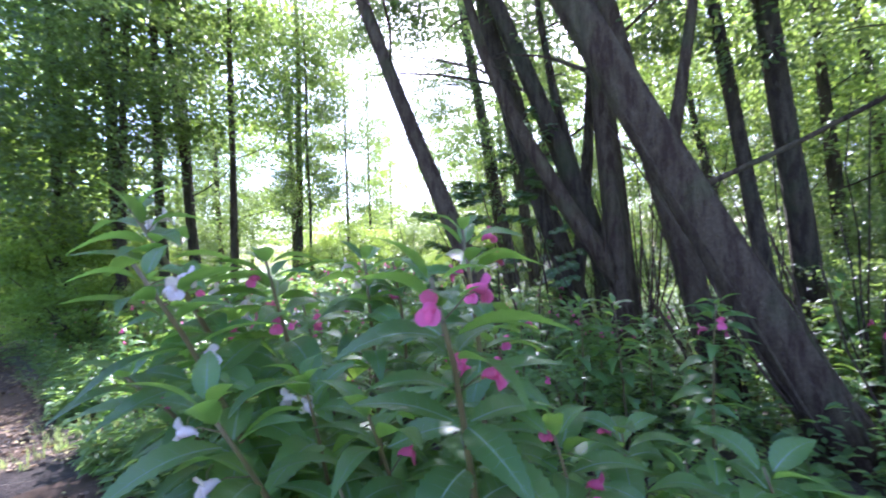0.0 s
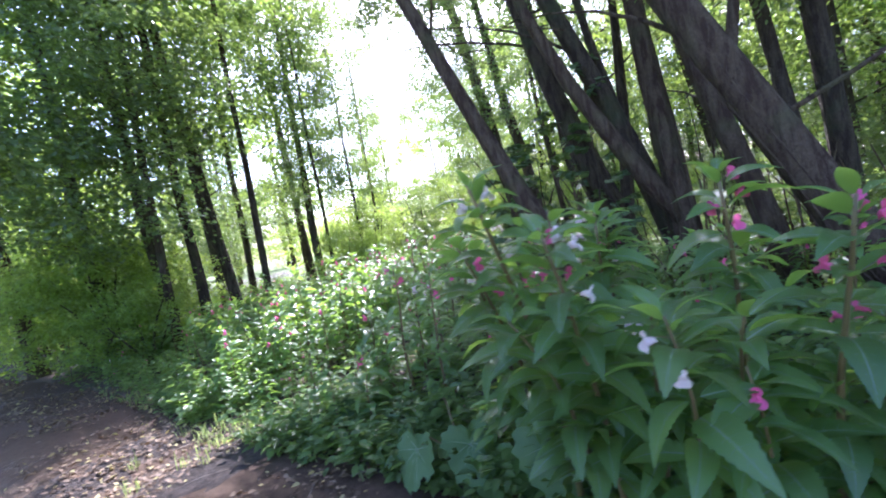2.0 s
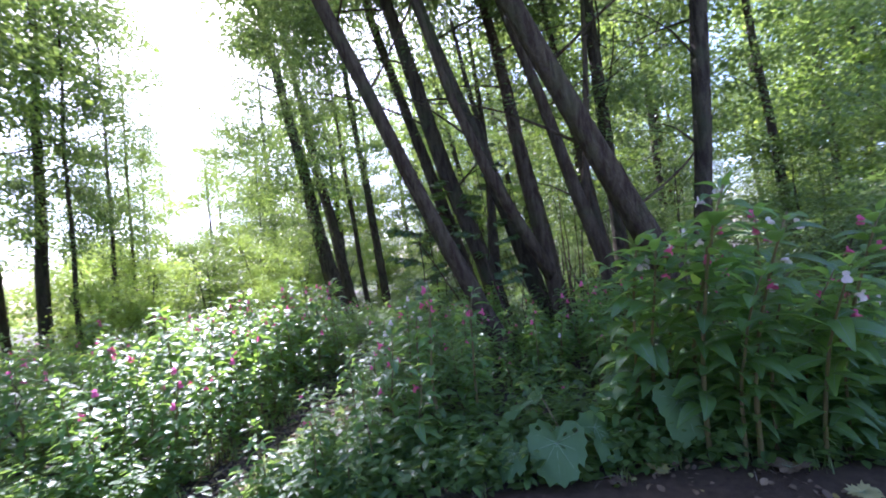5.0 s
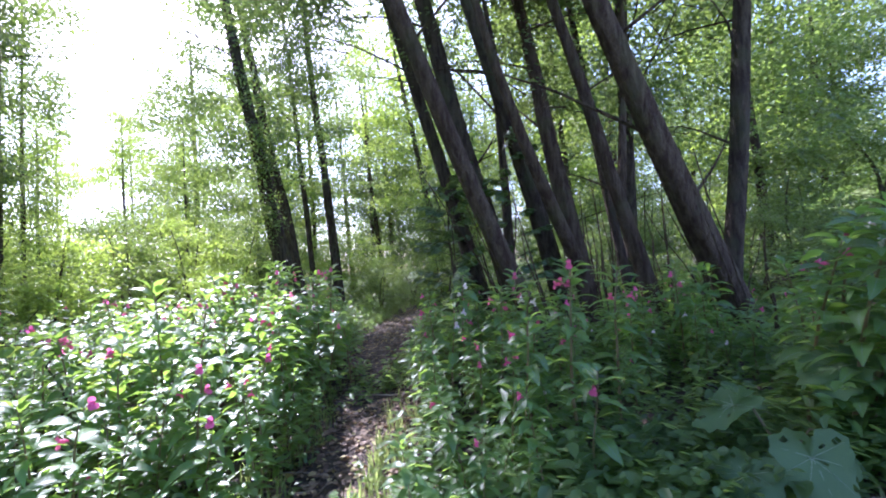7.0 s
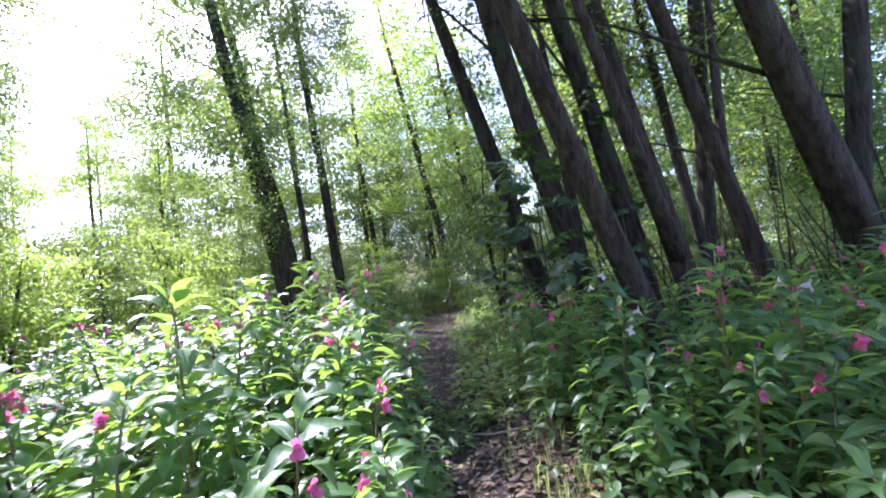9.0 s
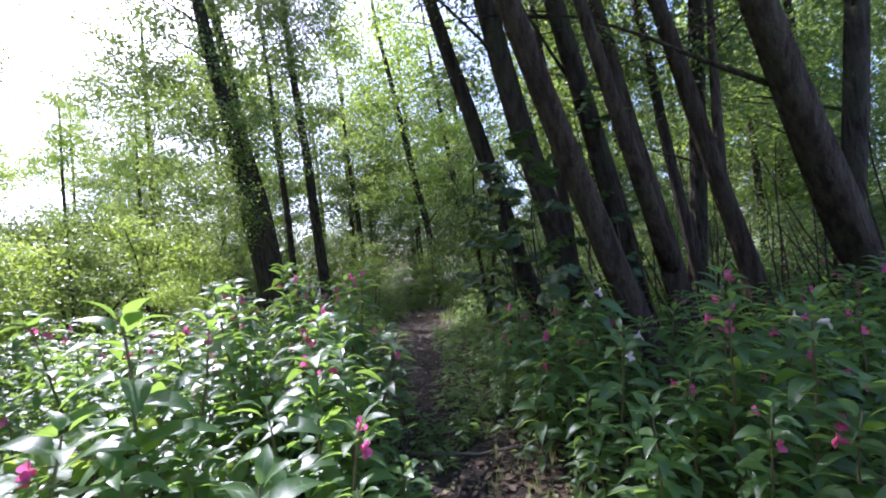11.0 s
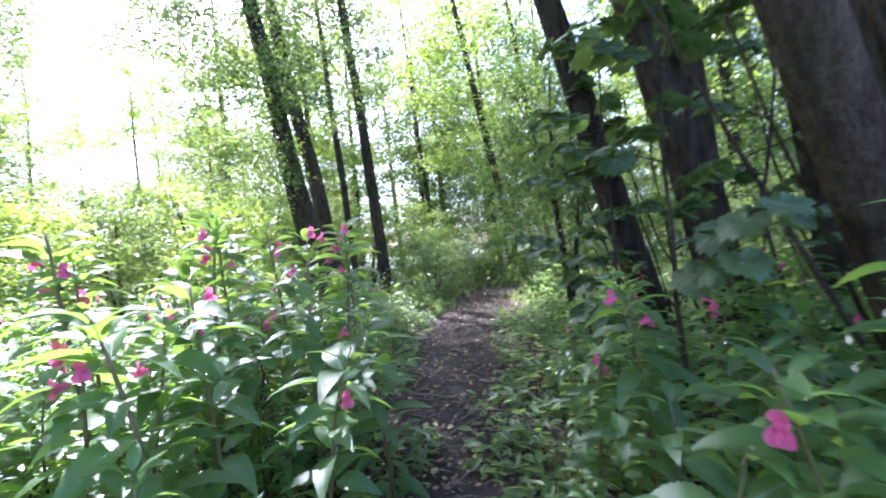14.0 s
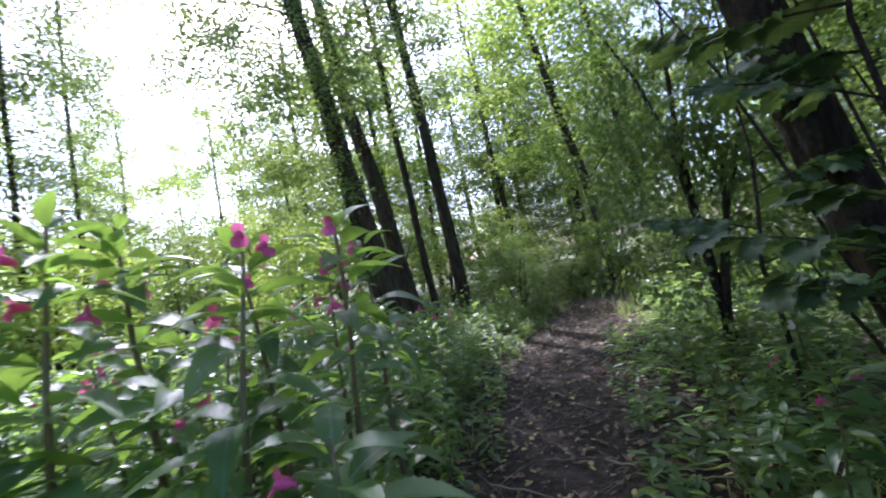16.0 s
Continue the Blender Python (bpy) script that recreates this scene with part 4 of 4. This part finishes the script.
for k, (x, y, h, n, pale, bx, by) in enumerate(NODDING):
    hero_balsam(x, y, h, n, pale, 360 + k, bow=(bx, by))
for k, (x, y, h, n, pale) in enumerate(HEROES):
    hero_balsam(x, y, h, n, pale, 300 + k, bow=(random.Random(k).uniform(-0.22, -0.02), random.Random(k + 50).uniform(-0.30, -0.08)))
# plants that the walker brushes past along the footpath
SIDE = [(-1.96, 5.45, 0.95, 2, 0), (-1.68, 5.85, 1.10, 2, 0), (-1.5, 6.1, 1.15, 2, 0), (-1.0, 6.5, 1.32, 3, 0), (-0.62, 6.8, 1.4, 3, 0), (-1.35, 6.75, 1.45, 3, 0), (-1.15, 7.1, 1.5, 2, 0), (-0.75, 7.3, 1.45, 2, 0), (-0.8, 6.2, 0.95, 1, 0), (-0.35, 7.15, 1.35, 2, 0), (-1.04, 4.82, 0.80, 1, 0), (-0.62, 5.02, 0.72, 0, 0),
        (-0.72, 4.55, 1.22, 2, 1), (-1.12, 3.62, 0.9, 1, 0), (-1.7, 3.35, 0.95, 1, 0), (-1.3, 3.55, 1.1, 2, 1), (-1.9, 3.35, 0.6, 1, 0), (-1.2, 4.3, 0.95, 2, 1), (-0.95, 3.85, 1.2, 3, 0), (-2.5, 4.9, 0.85, 2, 0), (-2.95, 4.75, 0.9, 2, 0), (-3.2, 5.3, 1.0, 2, 0), (-2.3, 5.3, 1.05, 2, 0), (-2.1, 6.3, 1.32, 2, 0), (-1.8, 6.7, 1.4, 2, 0), (-2.5, 6.0, 1.2, 1, 0), (-1.25, 5.95, 0.9, 1, 0), (-0.3, 4.9, 0.8, 1, 0), (-1.62, 3.5, 0.78, 2, 0), (-1.42, 3.18, 1.28, 4, 0), (-1.15, 3.0, 1.2, 2, 0), (-3.5, 4.6, 0.8, 2, 0), (-3.0, 4.5, 0.62, 1, 0), (-1.75, 2.95, 0.7, 1, 0)]
for k, (x, y, h, n, pale) in enumerate(SIDE):
    hero_balsam(x, y, h, n, pale, 400 + k, bow=(random.Random(k + 90).uniform(-0.14, 0.14) if y > 5 else 0.05, random.Random(k + 150).uniform(-0.14, 0.14) if y > 5 else -0.05), leaf_len=0.20 if y > 5 else 0.172, low=0.2, side=0.55 if y > 5 else 0.35)

MODELS = [mass_balsam(500 + k, t, b, p, q) for k, (t, b, p, q) in enumerate([(1.0, 1, False, 0.16), (1.12, 2, False, 0.17), (0.85, 0, False, 0.16), (0.95, 1, True, 0.16), (1.05, 0, False, 0.18), (0.7, 0, False, 0.15), (1.15, 2, False, 0.17)])]
spots = [(-4.3, 6.2), (-3.4, 6.4), (-2.6, 6.2), (-4.9, 7.1), (-3.9, 7.6), (0.4, 2.3), (1.2, 2.0)]
for ob, (x, y) in zip(MODELS, spots):
    ob.matrix_basis = pose(x, y, height(x, y))
rnd = random.Random(77)
taken = spots + [(h[0], h[1]) for h in HEROES + SIDE + NODDING]
crop = []
for _ in range(40000):
    if len(crop) > 680:
        break
    x, y = rnd.uniform(-7.5, 4.5), rnd.uniform(0.3, 12.0)
    r, tg = road_in(x, y), trail_gap(x, y)
    if noise.noise(Vector((x * 1.3, y * 1.3, 8.0))) < -0.18:
        continue
    if r > -0.10 or tg < 0.03 or to_line(x, y, WALK)[0] < 0.42 or r < -9 or (x > 1.9 and y > 5.0) or (x > 0.4 + 0.1 * y and y > 7.5):
        continue
    left = to_line(x, y, TRAIL)[1] < 0
    near = max(0.16, 0.12 + 0.02 * math.hypot(x + 1.5, y - 3.5))
    if min(math.hypot(x - a, y - b) for a, b in taken) < near:
        continue
    taken.append((x, y))
    s = rnd.uniform(0.62, 1.1) * (1.0 + 0.32 * noise.noise(Vector((x * 0.9, y * 0.9, 2.0))))
    if x > 0.9 and y < 2.6:
        s *= 0.6
    if -2.0 < x < -0.5 and y < 3.0:
        s *= 0.55
    s *= min(1.0, 0.45 + 0.75 * min(-r, 1.0)) * min(1.0, 0.60 + tg)
    if not left and y > 2.3:
        s *= 0.9
    if x < -4.5:
        s *= 0.75
    crop.append((min(tg, math.hypot(x + 0.3, y - 1.2)), rnd.choice((0, 1, 2, 3, 4, 5, 5, 6, 2, 4, 4)), pose(x, y, height(x, y), rnd.uniform(-7, 7), rnd.uniform(-7, 7), rnd.uniform(0, 360)) @ Matrix.Scale(s, 4)))
crop.sort(key=lambda c: c[0])
for _, k, m in crop[:240]:
    copy_thing(MODELS[k], m)


def joined(name, items, label, category):
    """Many plants joined into one mesh."""
    slots, vs, fs, ss, o = [BALSAM, BALSAM_STEM, PINK, PALE], [], [], [], 0
    for k, m in items:
        for ob in MODELS[k].children:
            me = ob.data
            co = np.empty(len(me.vertices) * 3)
            me.vertices.foreach_get("co", co)
            w = np.array(m @ ob.matrix_basis)
            vs.append(co.reshape(-1, 3) @ w[:3, :3].T + w[:3, 3])
            for p in me.polygons:
                fs.append([i + o for i in p.vertices])
                ss.append(slots.index(me.materials[p.material_index]))
            o += len(me.vertices)
    me = bpy.data.meshes.new(name)
    me.from_pydata(np.concatenate(vs), [], fs)
    for q in slots:
        me.materials.append(q)
    me.polygons.foreach_set("material_index", ss)
    me.polygons.foreach_set("use_smooth", [True] * len(fs))
    return thing(name, label, category, kind="stuff", data=me)


joined("balsam_thicket", [(k, m) for _, k, m in crop[240:]], "dense stand of balsam plants with pink flowers under the trees", "plants")


# ---- butterbur, saplings ----
def round_leaf(name, mat, s, seed, lobes=0.12, holes=0.0):
    """A heart-shaped leaf with a toothed, wavy margin, sunken veins and, where given, holes eaten by insects."""
    g, rnd2 = Geo(), random.Random(seed)
    n, rings = 34, 6

    def at(a, q):
        r = (0.50 + 0.12 * math.cos(a) + 0.05 * math.cos(3 * a)) * (1 - 0.45 * math.exp(-((math.pi - abs(a)) / 0.33) ** 2))
        z = 0.12 * q - 0.22 * q * q * (0.4 + 0.6 * math.cos(a)) + 0.05 * math.sin(4 * a + seed) * q * q + 0.03 * q * abs(math.sin(3.5 * a)) + 0.05 * q * noise.noise(Vector((math.cos(a) * q * 4, math.sin(a) * q * 4, seed)))
        return Vector((0.10 + math.cos(a) * r * q, math.sin(a) * r * q, z))
    vs = [Vector((0.10, 0, 0.0))]
    for j in range(1, rings + 1):
        for k in range(n):
            a = -math.pi + 2 * math.pi * (k + 0.5) / n
            vs.append(at(a, j / rings * (1 + (lobes * (0.5 if k % 2 else -0.5) + rnd2.uniform(-0.05, 0.03)) * (j == rings))))
    faces = [(0, 1 + k, 1 + (k + 1) % n) for k in range(n)]
    for j in range(1, rings):
        for k in range(n):
            if rnd2.random() > holes * (1.6 if j > 2 else 0.4):
                faces.append((1 + (j - 1) * n + k, 1 + j * n + k, 1 + j * n + (k + 1) % n, 1 + (j - 1) * n + (k + 1) % n))
    g.add([v * s for v in vs], faces)
    for a in (-1.9, -1.2, -0.55, 0.0, 0.55, 1.2, 1.9):
        pts = [(at(a, q * 0.9) + Vector((0, 0, 0.004))) * s for q in (0.02, 0.33, 0.66, 1)]
        g.tube(pts, [0.005 * s * (1.1 - q) for q in (0, 0.33, 0.66, 1)], 4, 1)
    return g.mesh(name, [mat, MIDRIB])


BUR_LEAVES = [round_leaf("leaf", BUTTERBUR, 1.0, k, 0.1, 0.028) for k in range(3)]


def butterbur(x, y, leaves, label, seed):
    """Large round leaves on stalks; leaves given as (dx, dy, z, size, turn, tilt)."""
    top = thing("butterbur_plant", label, "plant", "butterbur by the road", m=pose(x, y, height(x, y)))
    for k, (dx, dy, z, s, turn, tilt) in enumerate(leaves):
        g = Geo()
        g.tube([Vector((0, 0, -0.03)), Vector((dx * 0.3, dy * 0.3, z * 0.65)), Vector((dx * 0.75, dy * 0.75, z * 1.02)), Vector((dx, dy, z))], [0.009, 0.008, 0.006, 0.005], 6)
        part("stalk", g.mesh("stalk", [BALSAM_STEM]), top)
        part("leaf", BUR_LEAVES[k % 3], top, m=pose(dx, dy, z, 0, tilt, turn) @ Matrix.Scale(s, 4))
    return top


BUR = "butterbur with broad grey-green leaves holed by insects"
butterbur(-1.12, 2.22, [(-0.22, -0.10, 0.30, 0.34, 215, 52), (0.05, -0.16, 0.30, 0.32, 280, 48), (-0.05, 0.15, 0.42, 0.34, 120, 20), (-0.35, 0.1, 0.22, 0.26, 170, 40)], BUR, 1)
butterbur(-0.55, 1.84, [(-0.12, -0.14, 0.42, 0.40, 250, 66), (0.12, -0.12, 0.50, 0.36, 310, 30), (-0.15, 0.1, 0.55, 0.36, 150, 25), (0.3, -0.1, 0.36, 0.38, 320, 45)], BUR, 2)
butterbur(0.05, 1.35, [(-0.05, -0.15, 0.36, 0.38, 260, 50), (0.25, -0.12, 0.40, 0.42, 320, 40), (-0.25, 0.0, 0.30, 0.30, 200, 35), (0.42, -0.3, 0.30, 0.40, 300, 45)], BUR, 3)
butterbur(0.85, 0.95, [(-0.12, -0.18, 0.24, 0.32, 235, 50), (0.16, -0.16, 0.30, 0.34, 300, 42), (0.0, 0.15, 0.36, 0.30, 100, 30)], BUR, 5)
butterbur(-2.1, 3.25, [(-0.1, -0.12, 0.16, 0.2, 230, 45), (0.1, -0.1, 0.2, 0.22, 300, 40), (0, 0.12, 0.24, 0.2, 90, 30)], BUR, 4)


def sapling(x, y, tall, label, seed, size=0.15, n=9, leaves=None, name="maple_sapling", category="sapling", group="saplings"):
    rnd2 = random.Random(seed)
    top = thing(name, label, category, group, m=pose(x, y, height(x, y)))
    g = Geo()
    line = [Vector((0.10 * noise.noise(Vector((seed, k * 0.5, 0))), 0.10 * noise.noise(Vector((seed, k * 0.5, 4))), tall * k / 8 - 0.03)) for k in range(9)]
    g.tube(line, [0.016 * (1 - 0.8 * k / 8) for k in range(9)], 7)
    part("stem", g.mesh("stem", [BARK_DARK]), top)
    for k in range(n):
        f = 0.3 + 0.68 * k / (n - 1)
        i = min(7.99, f * 8)
        a = line[int(i)].lerp(line[int(i) + 1], i - int(i))
        az, ln = rnd2.uniform(0, 6.28), rnd2.uniform(0.35, 0.6) * (1.2 - 0.5 * f)
        b = a + Vector((math.cos(az) * ln, math.sin(az) * ln, ln * 0.25))
        g = Geo()
        g.tube([a, a.lerp(b, 0.5) + Vector((0, 0, 0.03)), b], [0.005, 0.004, 0.002], 5)
        part("branch", g.mesh("branch", [BARK_DARK]), top)
        for j in range(7):
            q = 0.3 + 0.7 * j / 6
            p = a.lerp(b, q)
            s = size * rnd2.uniform(0.7, 1.2)
            part("leaf", (leaves or SAP_LEAVES)[rnd2.randrange(3)], top, m=Matrix.Translation(p) @ Matrix.Rotation(az + (1.1 if j % 2 else -1.1) * (1 - 0.8 * (j == 6)), 4, "Z") @ Matrix.Rotation(rnd2.uniform(0.0, 0.7), 4, "Y") @ Matrix.Scale(s, 4))
    return top


SAP_LEAVES = [round_leaf("leaf", SHADED, 1.0, 20 + k, 0.2) for k in range(3)]
sapling(0.10, 5.20, 2.3, "broad-leaved sapling shading the footpath", 3, 0.15, 13)
sapling(0.75, 5.75, 2.7, "broad-leaved sapling shading the footpath", 4, 0.14, 13)
sapling(1.25, 5.0, 3.2, "broad-leaved sapling growing beside leaning willows", 6, 0.13, 15)
sapling(1.5, 6.4, 2.4, "broad-leaved sapling shading the footpath", 5, 0.14, 10)

# BRIGHT leaves again: the backlit glow is part of the colour
VINE = [round_leaf("leaf", BRIGHT, 1.0, 30 + k, 0.05) for k in range(3)]
for k, (x, y, h) in enumerate([(-1.42, 6.1, 0.5), (-2.0, 6.05, 0.55), (-3.35, 5.95, 0.95), (-3.95, 5.4, 0.9), (-2.75, 5.75, 0.85), (-1.2, 6.6, 0.8), (-2.3, 6.6, 1.0)]):
    sapling(x, y, h, "sunlit broad-leaved herb with glowing green leaves", 40 + k, 0.115, 5, VINE, "dock_plant", "plant", "sunlit herbs")


# ---- low undergrowth, grass, litter, sticks ----
def scatter(rng, n, box, ok):
    x0, x1, y0, y1 = box
    out = []
    while len(out) < n:
        for x, y in zip(rng.uniform(x0, x1, n), rng.uniform(y0, y1, n)):
            if ok(x, y):
                out.append((x, y))
                if len(out) >= n:
                    break
    return out


def herbs(name, n, box, ok, tall, size, mat, label, seed, per=9, wide=0.5):
    rng = np.random.default_rng(seed)
    pts, way = [], []
    for x, y in scatter(rng, n, box, ok):
        h, z = tall * rng.uniform(0.3, 1.0), height(x, y)
        for k in range(per):
            a = rng.uniform(0, 6.28)
            f = rng.uniform(0.15, 1)
            pts.append((x + math.cos(a) * 0.02, y + math.sin(a) * 0.02, z + h * f))
            way.append((math.cos(a), math.sin(a), rng.uniform(-0.35, 0.35)))
    me = leaf_cloud(name, np.array(pts), np.array(way), rng.uniform(0.6, 1.3, len(pts)) * size, [mat], rng, wide, 0.8)
    return thing(name, label, "undergrowth", kind="stuff", data=me)


herbs("edge_herbs", 1500, (-4.8, 1.4, 0.0, 5.2), lambda x, y: -0.75 < road_in(x, y) < 0.10 and trail_gap(x, y) > 0.05 and to_line(x, y, WALK)[0] > 0.3, 0.34, 0.075, HERB, "young nettles and herbs at the foot of the thicket", 12, 8, 0.6)
herbs("thicket_foot_herbs", 420, (-1.0, 1.3, 0.6, 2.2), lambda x, y: -0.9 < road_in(x, y) < -0.02, 0.62, 0.11, BALSAM, "young balsam leaves at the foot of taller plants", 23, 9, 0.42)
wood = lambda x, y: road_in(x, y) < -0.02 and trail_gap(x, y) > 0.06 and to_line(x, y, WALK)[0] > 0.3
herbs("nettle_undergrowth", 5200, (-8, 5.5, 0.3, 13), wood, 0.55, 0.085, HERB, "low nettles and young balsam on the woodland floor", 1, 10)
herbs("ground_herbs", 2600, (-9, 8, 0.2, 14), lambda x, y: road_in(x, y) < 0.12 and trail_gap(x, y) > -0.02, 0.16, 0.06, HERB, "small green herbs along the track and footpath", 2, 7, 0.7)
herbs("far_undergrowth", 2600, (-16, 14, 8, 26), lambda x, y: road_in(x, y) < -0.3 and trail_gap(x, y) > 0.2, 0.8, 0.14, HERB, "green undergrowth between the trees", 3, 9)
herbs("footpath_herbs", 520, (-1.4, 3.8, 5.4, 10.8), lambda x, y: (-0.22 if to_line(x, y, TRAIL)[1] < 0 else -0.5) < trail_gap(x, y) < 0.5 and noise.noise(Vector((x * 1.6, y * 1.6, 3.3))) > -0.1, 0.26, 0.085, HERB, "low balsam seedlings beside the footpath", 13, 8, 0.4)
herbs("bank_undergrowth", 1500, (4.5, 13, -3, 8), lambda x, y: road_in(x, y) < -0.5, 0.6, 0.12, HERB, "sunny green growth on the bank", 4, 9)


def grass(name, n, box, ok, tall, label, seed, per=9):
    rng = np.random.default_rng(seed)
    g = Geo()
    for x, y in scatter(rng, n, box, ok):
        z = height(x, y)
        for k in range(per):
            a, h = rng.uniform(0, 6.28), tall * rng.uniform(0.4, 1.1)
            out = rng.uniform(0.15, 0.7) * h
            bx, by = x + rng.uniform(-0.05, 0.05), y + rng.uniform(-0.05, 0.05)
            c, s = math.cos(a), math.sin(a)
            w = 0.0032
            g.add([(bx - s * w, by + c * w, z - 0.01), (bx + s * w, by - c * w, z - 0.01), (bx + c * out * 0.4 + s * w, by + s * out * 0.4 - c * w, z + h * 0.7), (bx + c * out * 0.4 - s * w, by + s * out * 0.4 + c * w, z + h * 0.7), (bx + c * out, by + s * out, z + h)], [(0, 1, 2, 3), (3, 2, 4)])
    return thing(name, label, "grass", kind="stuff", data=g.mesh(name, [GRASS]))


grass("verge_grass", 260, (-6, 1.2, 0.2, 6.5), lambda x, y: -0.5 < road_in(x, y) < 0.15, 0.15, "tufts of grass along the edge of the track", 5)
grass("trail_grass", 220, (-3.8, 5, 2.8, 12), lambda x, y: -0.06 < trail_gap(x, y) < 0.35, 0.17, "tufts of grass beside the footpath", 6)
grass("footpath_grass", 46, (-2.9, -1.3, 3.3, 5.0), lambda x, y: road_in(x, y) < -0.1 and 0.0 < trail_gap(x, y) < 0.35, 0.2, "sunlit grass where the footpath leaves the track", 15)
grass("clearing_grass", 420, (3.2, 8.5, 9.2, 13.5), lambda x, y: trail_gap(x, y) > -0.35, 0.26, "tall grass where the footpath leaves the trees", 17)
grass("far_verge_grass", 1500, (-32, -6, -2, 14), lambda x, y: 5.3 < road_in(x, y) < 8.5, 0.4, "rough grass on the far verge of the track", 7, 8)
grass("middle_grass", 260, (-16, -3, 0, 9), lambda x, y: 3.0 < road_in(x, y) < 3.5, 0.08, "short grass between the wheel ruts", 8, 7)


def litter(name, n, box, ok, size, mats, label, seed):
    rng = np.random.default_rng(seed)
    xy = scatter(rng, n, box, ok)
    pts = np.array([(x, y, height(x, y) + rng.uniform(0.022, 0.04)) for x, y in xy])
    a = rng.uniform(0, 6.28, n)
    way = np.stack([np.cos(a), np.sin(a), rng.normal(0.05, 0.22, n)], 1)
    slots = (rng.uniform(0, 1, n) > 0.86).astype(int)
    me = leaf_cloud(name, pts, way, rng.uniform(0.5, 1.4, n) * size, mats, rng, 0.62, 0.75, slots)
    return thing(name, label, "fallen leaves", kind="stuff", data=me)


litter("road_leaf_litter", 8000, (-13, 3, -3, 11), lambda x, y: -0.3 < road_in(x, y) < 2.0 and noise.noise(Vector((x * 0.8, y * 0.8, 0))) + 0.5 * noise.noise(Vector((x * 2.5, y * 2.5, 4))) > -0.05, 0.044, [LITTER, YELLOW], "dry brown fallen leaves on the side of the track", 9)
litter("rut_leaf_litter", 1700, (-13, 3, -4, 10), lambda x, y: 1.2 < road_in(x, y) < 5.2, 0.045, [LITTER, YELLOW], "scattered fallen leaves on the track", 10)
litter("path_mouth_litter", 1100, (-2.9, -1.0, 3.4, 5.3), lambda x, y: road_in(x, y) < -0.1 and trail_gap(x, y) < 0.3, 0.055, [LITTER, YELLOW], "pale dry leaves where the footpath leaves the track", 16)
litter("trail_leaf_litter", 8000, (-4.2, 6, 2, 11.5), lambda x, y: trail_gap(x, y) < 0.4, 0.046, [LITTER, YELLOW], "dry brown leaves trodden into the footpath", 11)


def stick(xy0, xy1, r, label, seed, lift=0.0):
    (x0, y0), (x1, y1) = xy0, xy1
    g, rnd2 = Geo(), random.Random(seed)
    n = 7
    base = Vector((x0, y0, height(x0, y0)))
    pts = [Vector((x0 + (x1 - x0) * k / n + rnd2.uniform(-1, 1) * 0.012, y0 + (y1 - y0) * k / n + rnd2.uniform(-1, 1) * 0.012, height(x0 + (x1 - x0) * k / n, y0 + (y1 - y0) * k / n) + 0.03 + r + lift * k / n)) - base for k in range(n + 1)]
    g.tube(pts, [r * (1 - 0.5 * k / n) for k in range(n + 1)], 7, rough=0.25, seed=seed)
    return thing("fallen_stick", label, "stick", "sticks on the footpath", m=Matrix.Translation(base), data=g.mesh("fallen_stick", [TWIG]))


stick((-1.22, 5.78), (-0.78, 4.98), 0.012, "thin bare stick lying across the footpath", 1)
stick((0.75, 7.05), (0.95, 6.55), 0.007, "short pale stick on the leaf litter", 2)
stick((0.25, 6.75), (0.55, 6.2), 0.006, "short pale stick on the leaf litter", 3)
stick((0.2, 7.35), (0.35, 6.95), 0.006, "short pale stick on the leaf litter", 4)
def stalks(name, n, box, ok, label, seed):
    rng = np.random.default_rng(seed)
    g = Geo()
    for x, y in scatter(rng, n, box, ok):
        a, ln = rng.uniform(0, 6.28), rng.uniform(0.06, 0.32)
        x1, y1 = x + math.cos(a) * ln, y + math.sin(a) * ln
        p, q = Vector((x, y, height(x, y) + 0.027)), Vector((x1, y1, height(x1, y1) + 0.03 + rng.uniform(0, 0.03)))
        r = rng.uniform(0.0012, 0.0032)
        g.tube([p, p.lerp(q, 0.5) + Vector((0, 0, 0.008)), q], [r, r, r * 0.6], 4)
    return thing(name, label, "dry stalks", kind="stuff", data=g.mesh(name, [TWIG]))


stalks("dry_stalks", 640, (-3.4, 5, 3, 11), lambda x, y: trail_gap(x, y) < 0.3, "thin dry stalks trodden into the footpath", 21)
stalks("road_twigs", 160, (-9, 1, -1, 8), lambda x, y: -0.2 < road_in(x, y) < 1.6, "thin twigs among the leaves beside the track", 22)
stick((7.3, 9.0), (9.4, 7.9), 0.07, "fallen bare branch lying in a sunny clearing", 6, 0.1)
stick((8.0, 9.3), (8.6, 8.0), 0.03, "fallen bare branch lying in a sunny clearing", 7, 0.25)
# a few large fallen leaves at the edge of the track
for k, (x, y, s, yel) in enumerate([(-0.95, 1.75, 0.13, 1), (-0.55, 1.2, 0.2, 0), (-1.55, 1.35, 0.12, 1), (-0.6, 0.95, 0.12, 1), (-1.75, 1.7, 0.09, 1), (-1.2, 1.85, 0.1, 0), (-0.2, 1.05, 0.14, 0), (-2.3, 2.2, 0.09, 1)]):
    me = round_leaf("fallen_leaf", YELLOW if yel else LITTER, s, 40 + k, 0.3)
    thing("fallen_leaf", "large yellowing fallen leaf on the track's edge" if yel else "large withered brown leaf on the track's edge", "leaf", "large fallen leaves", m=pose(x, y, height(x, y) + 0.035 + 0.1 * s, 6, -8, k * 77), data=me)
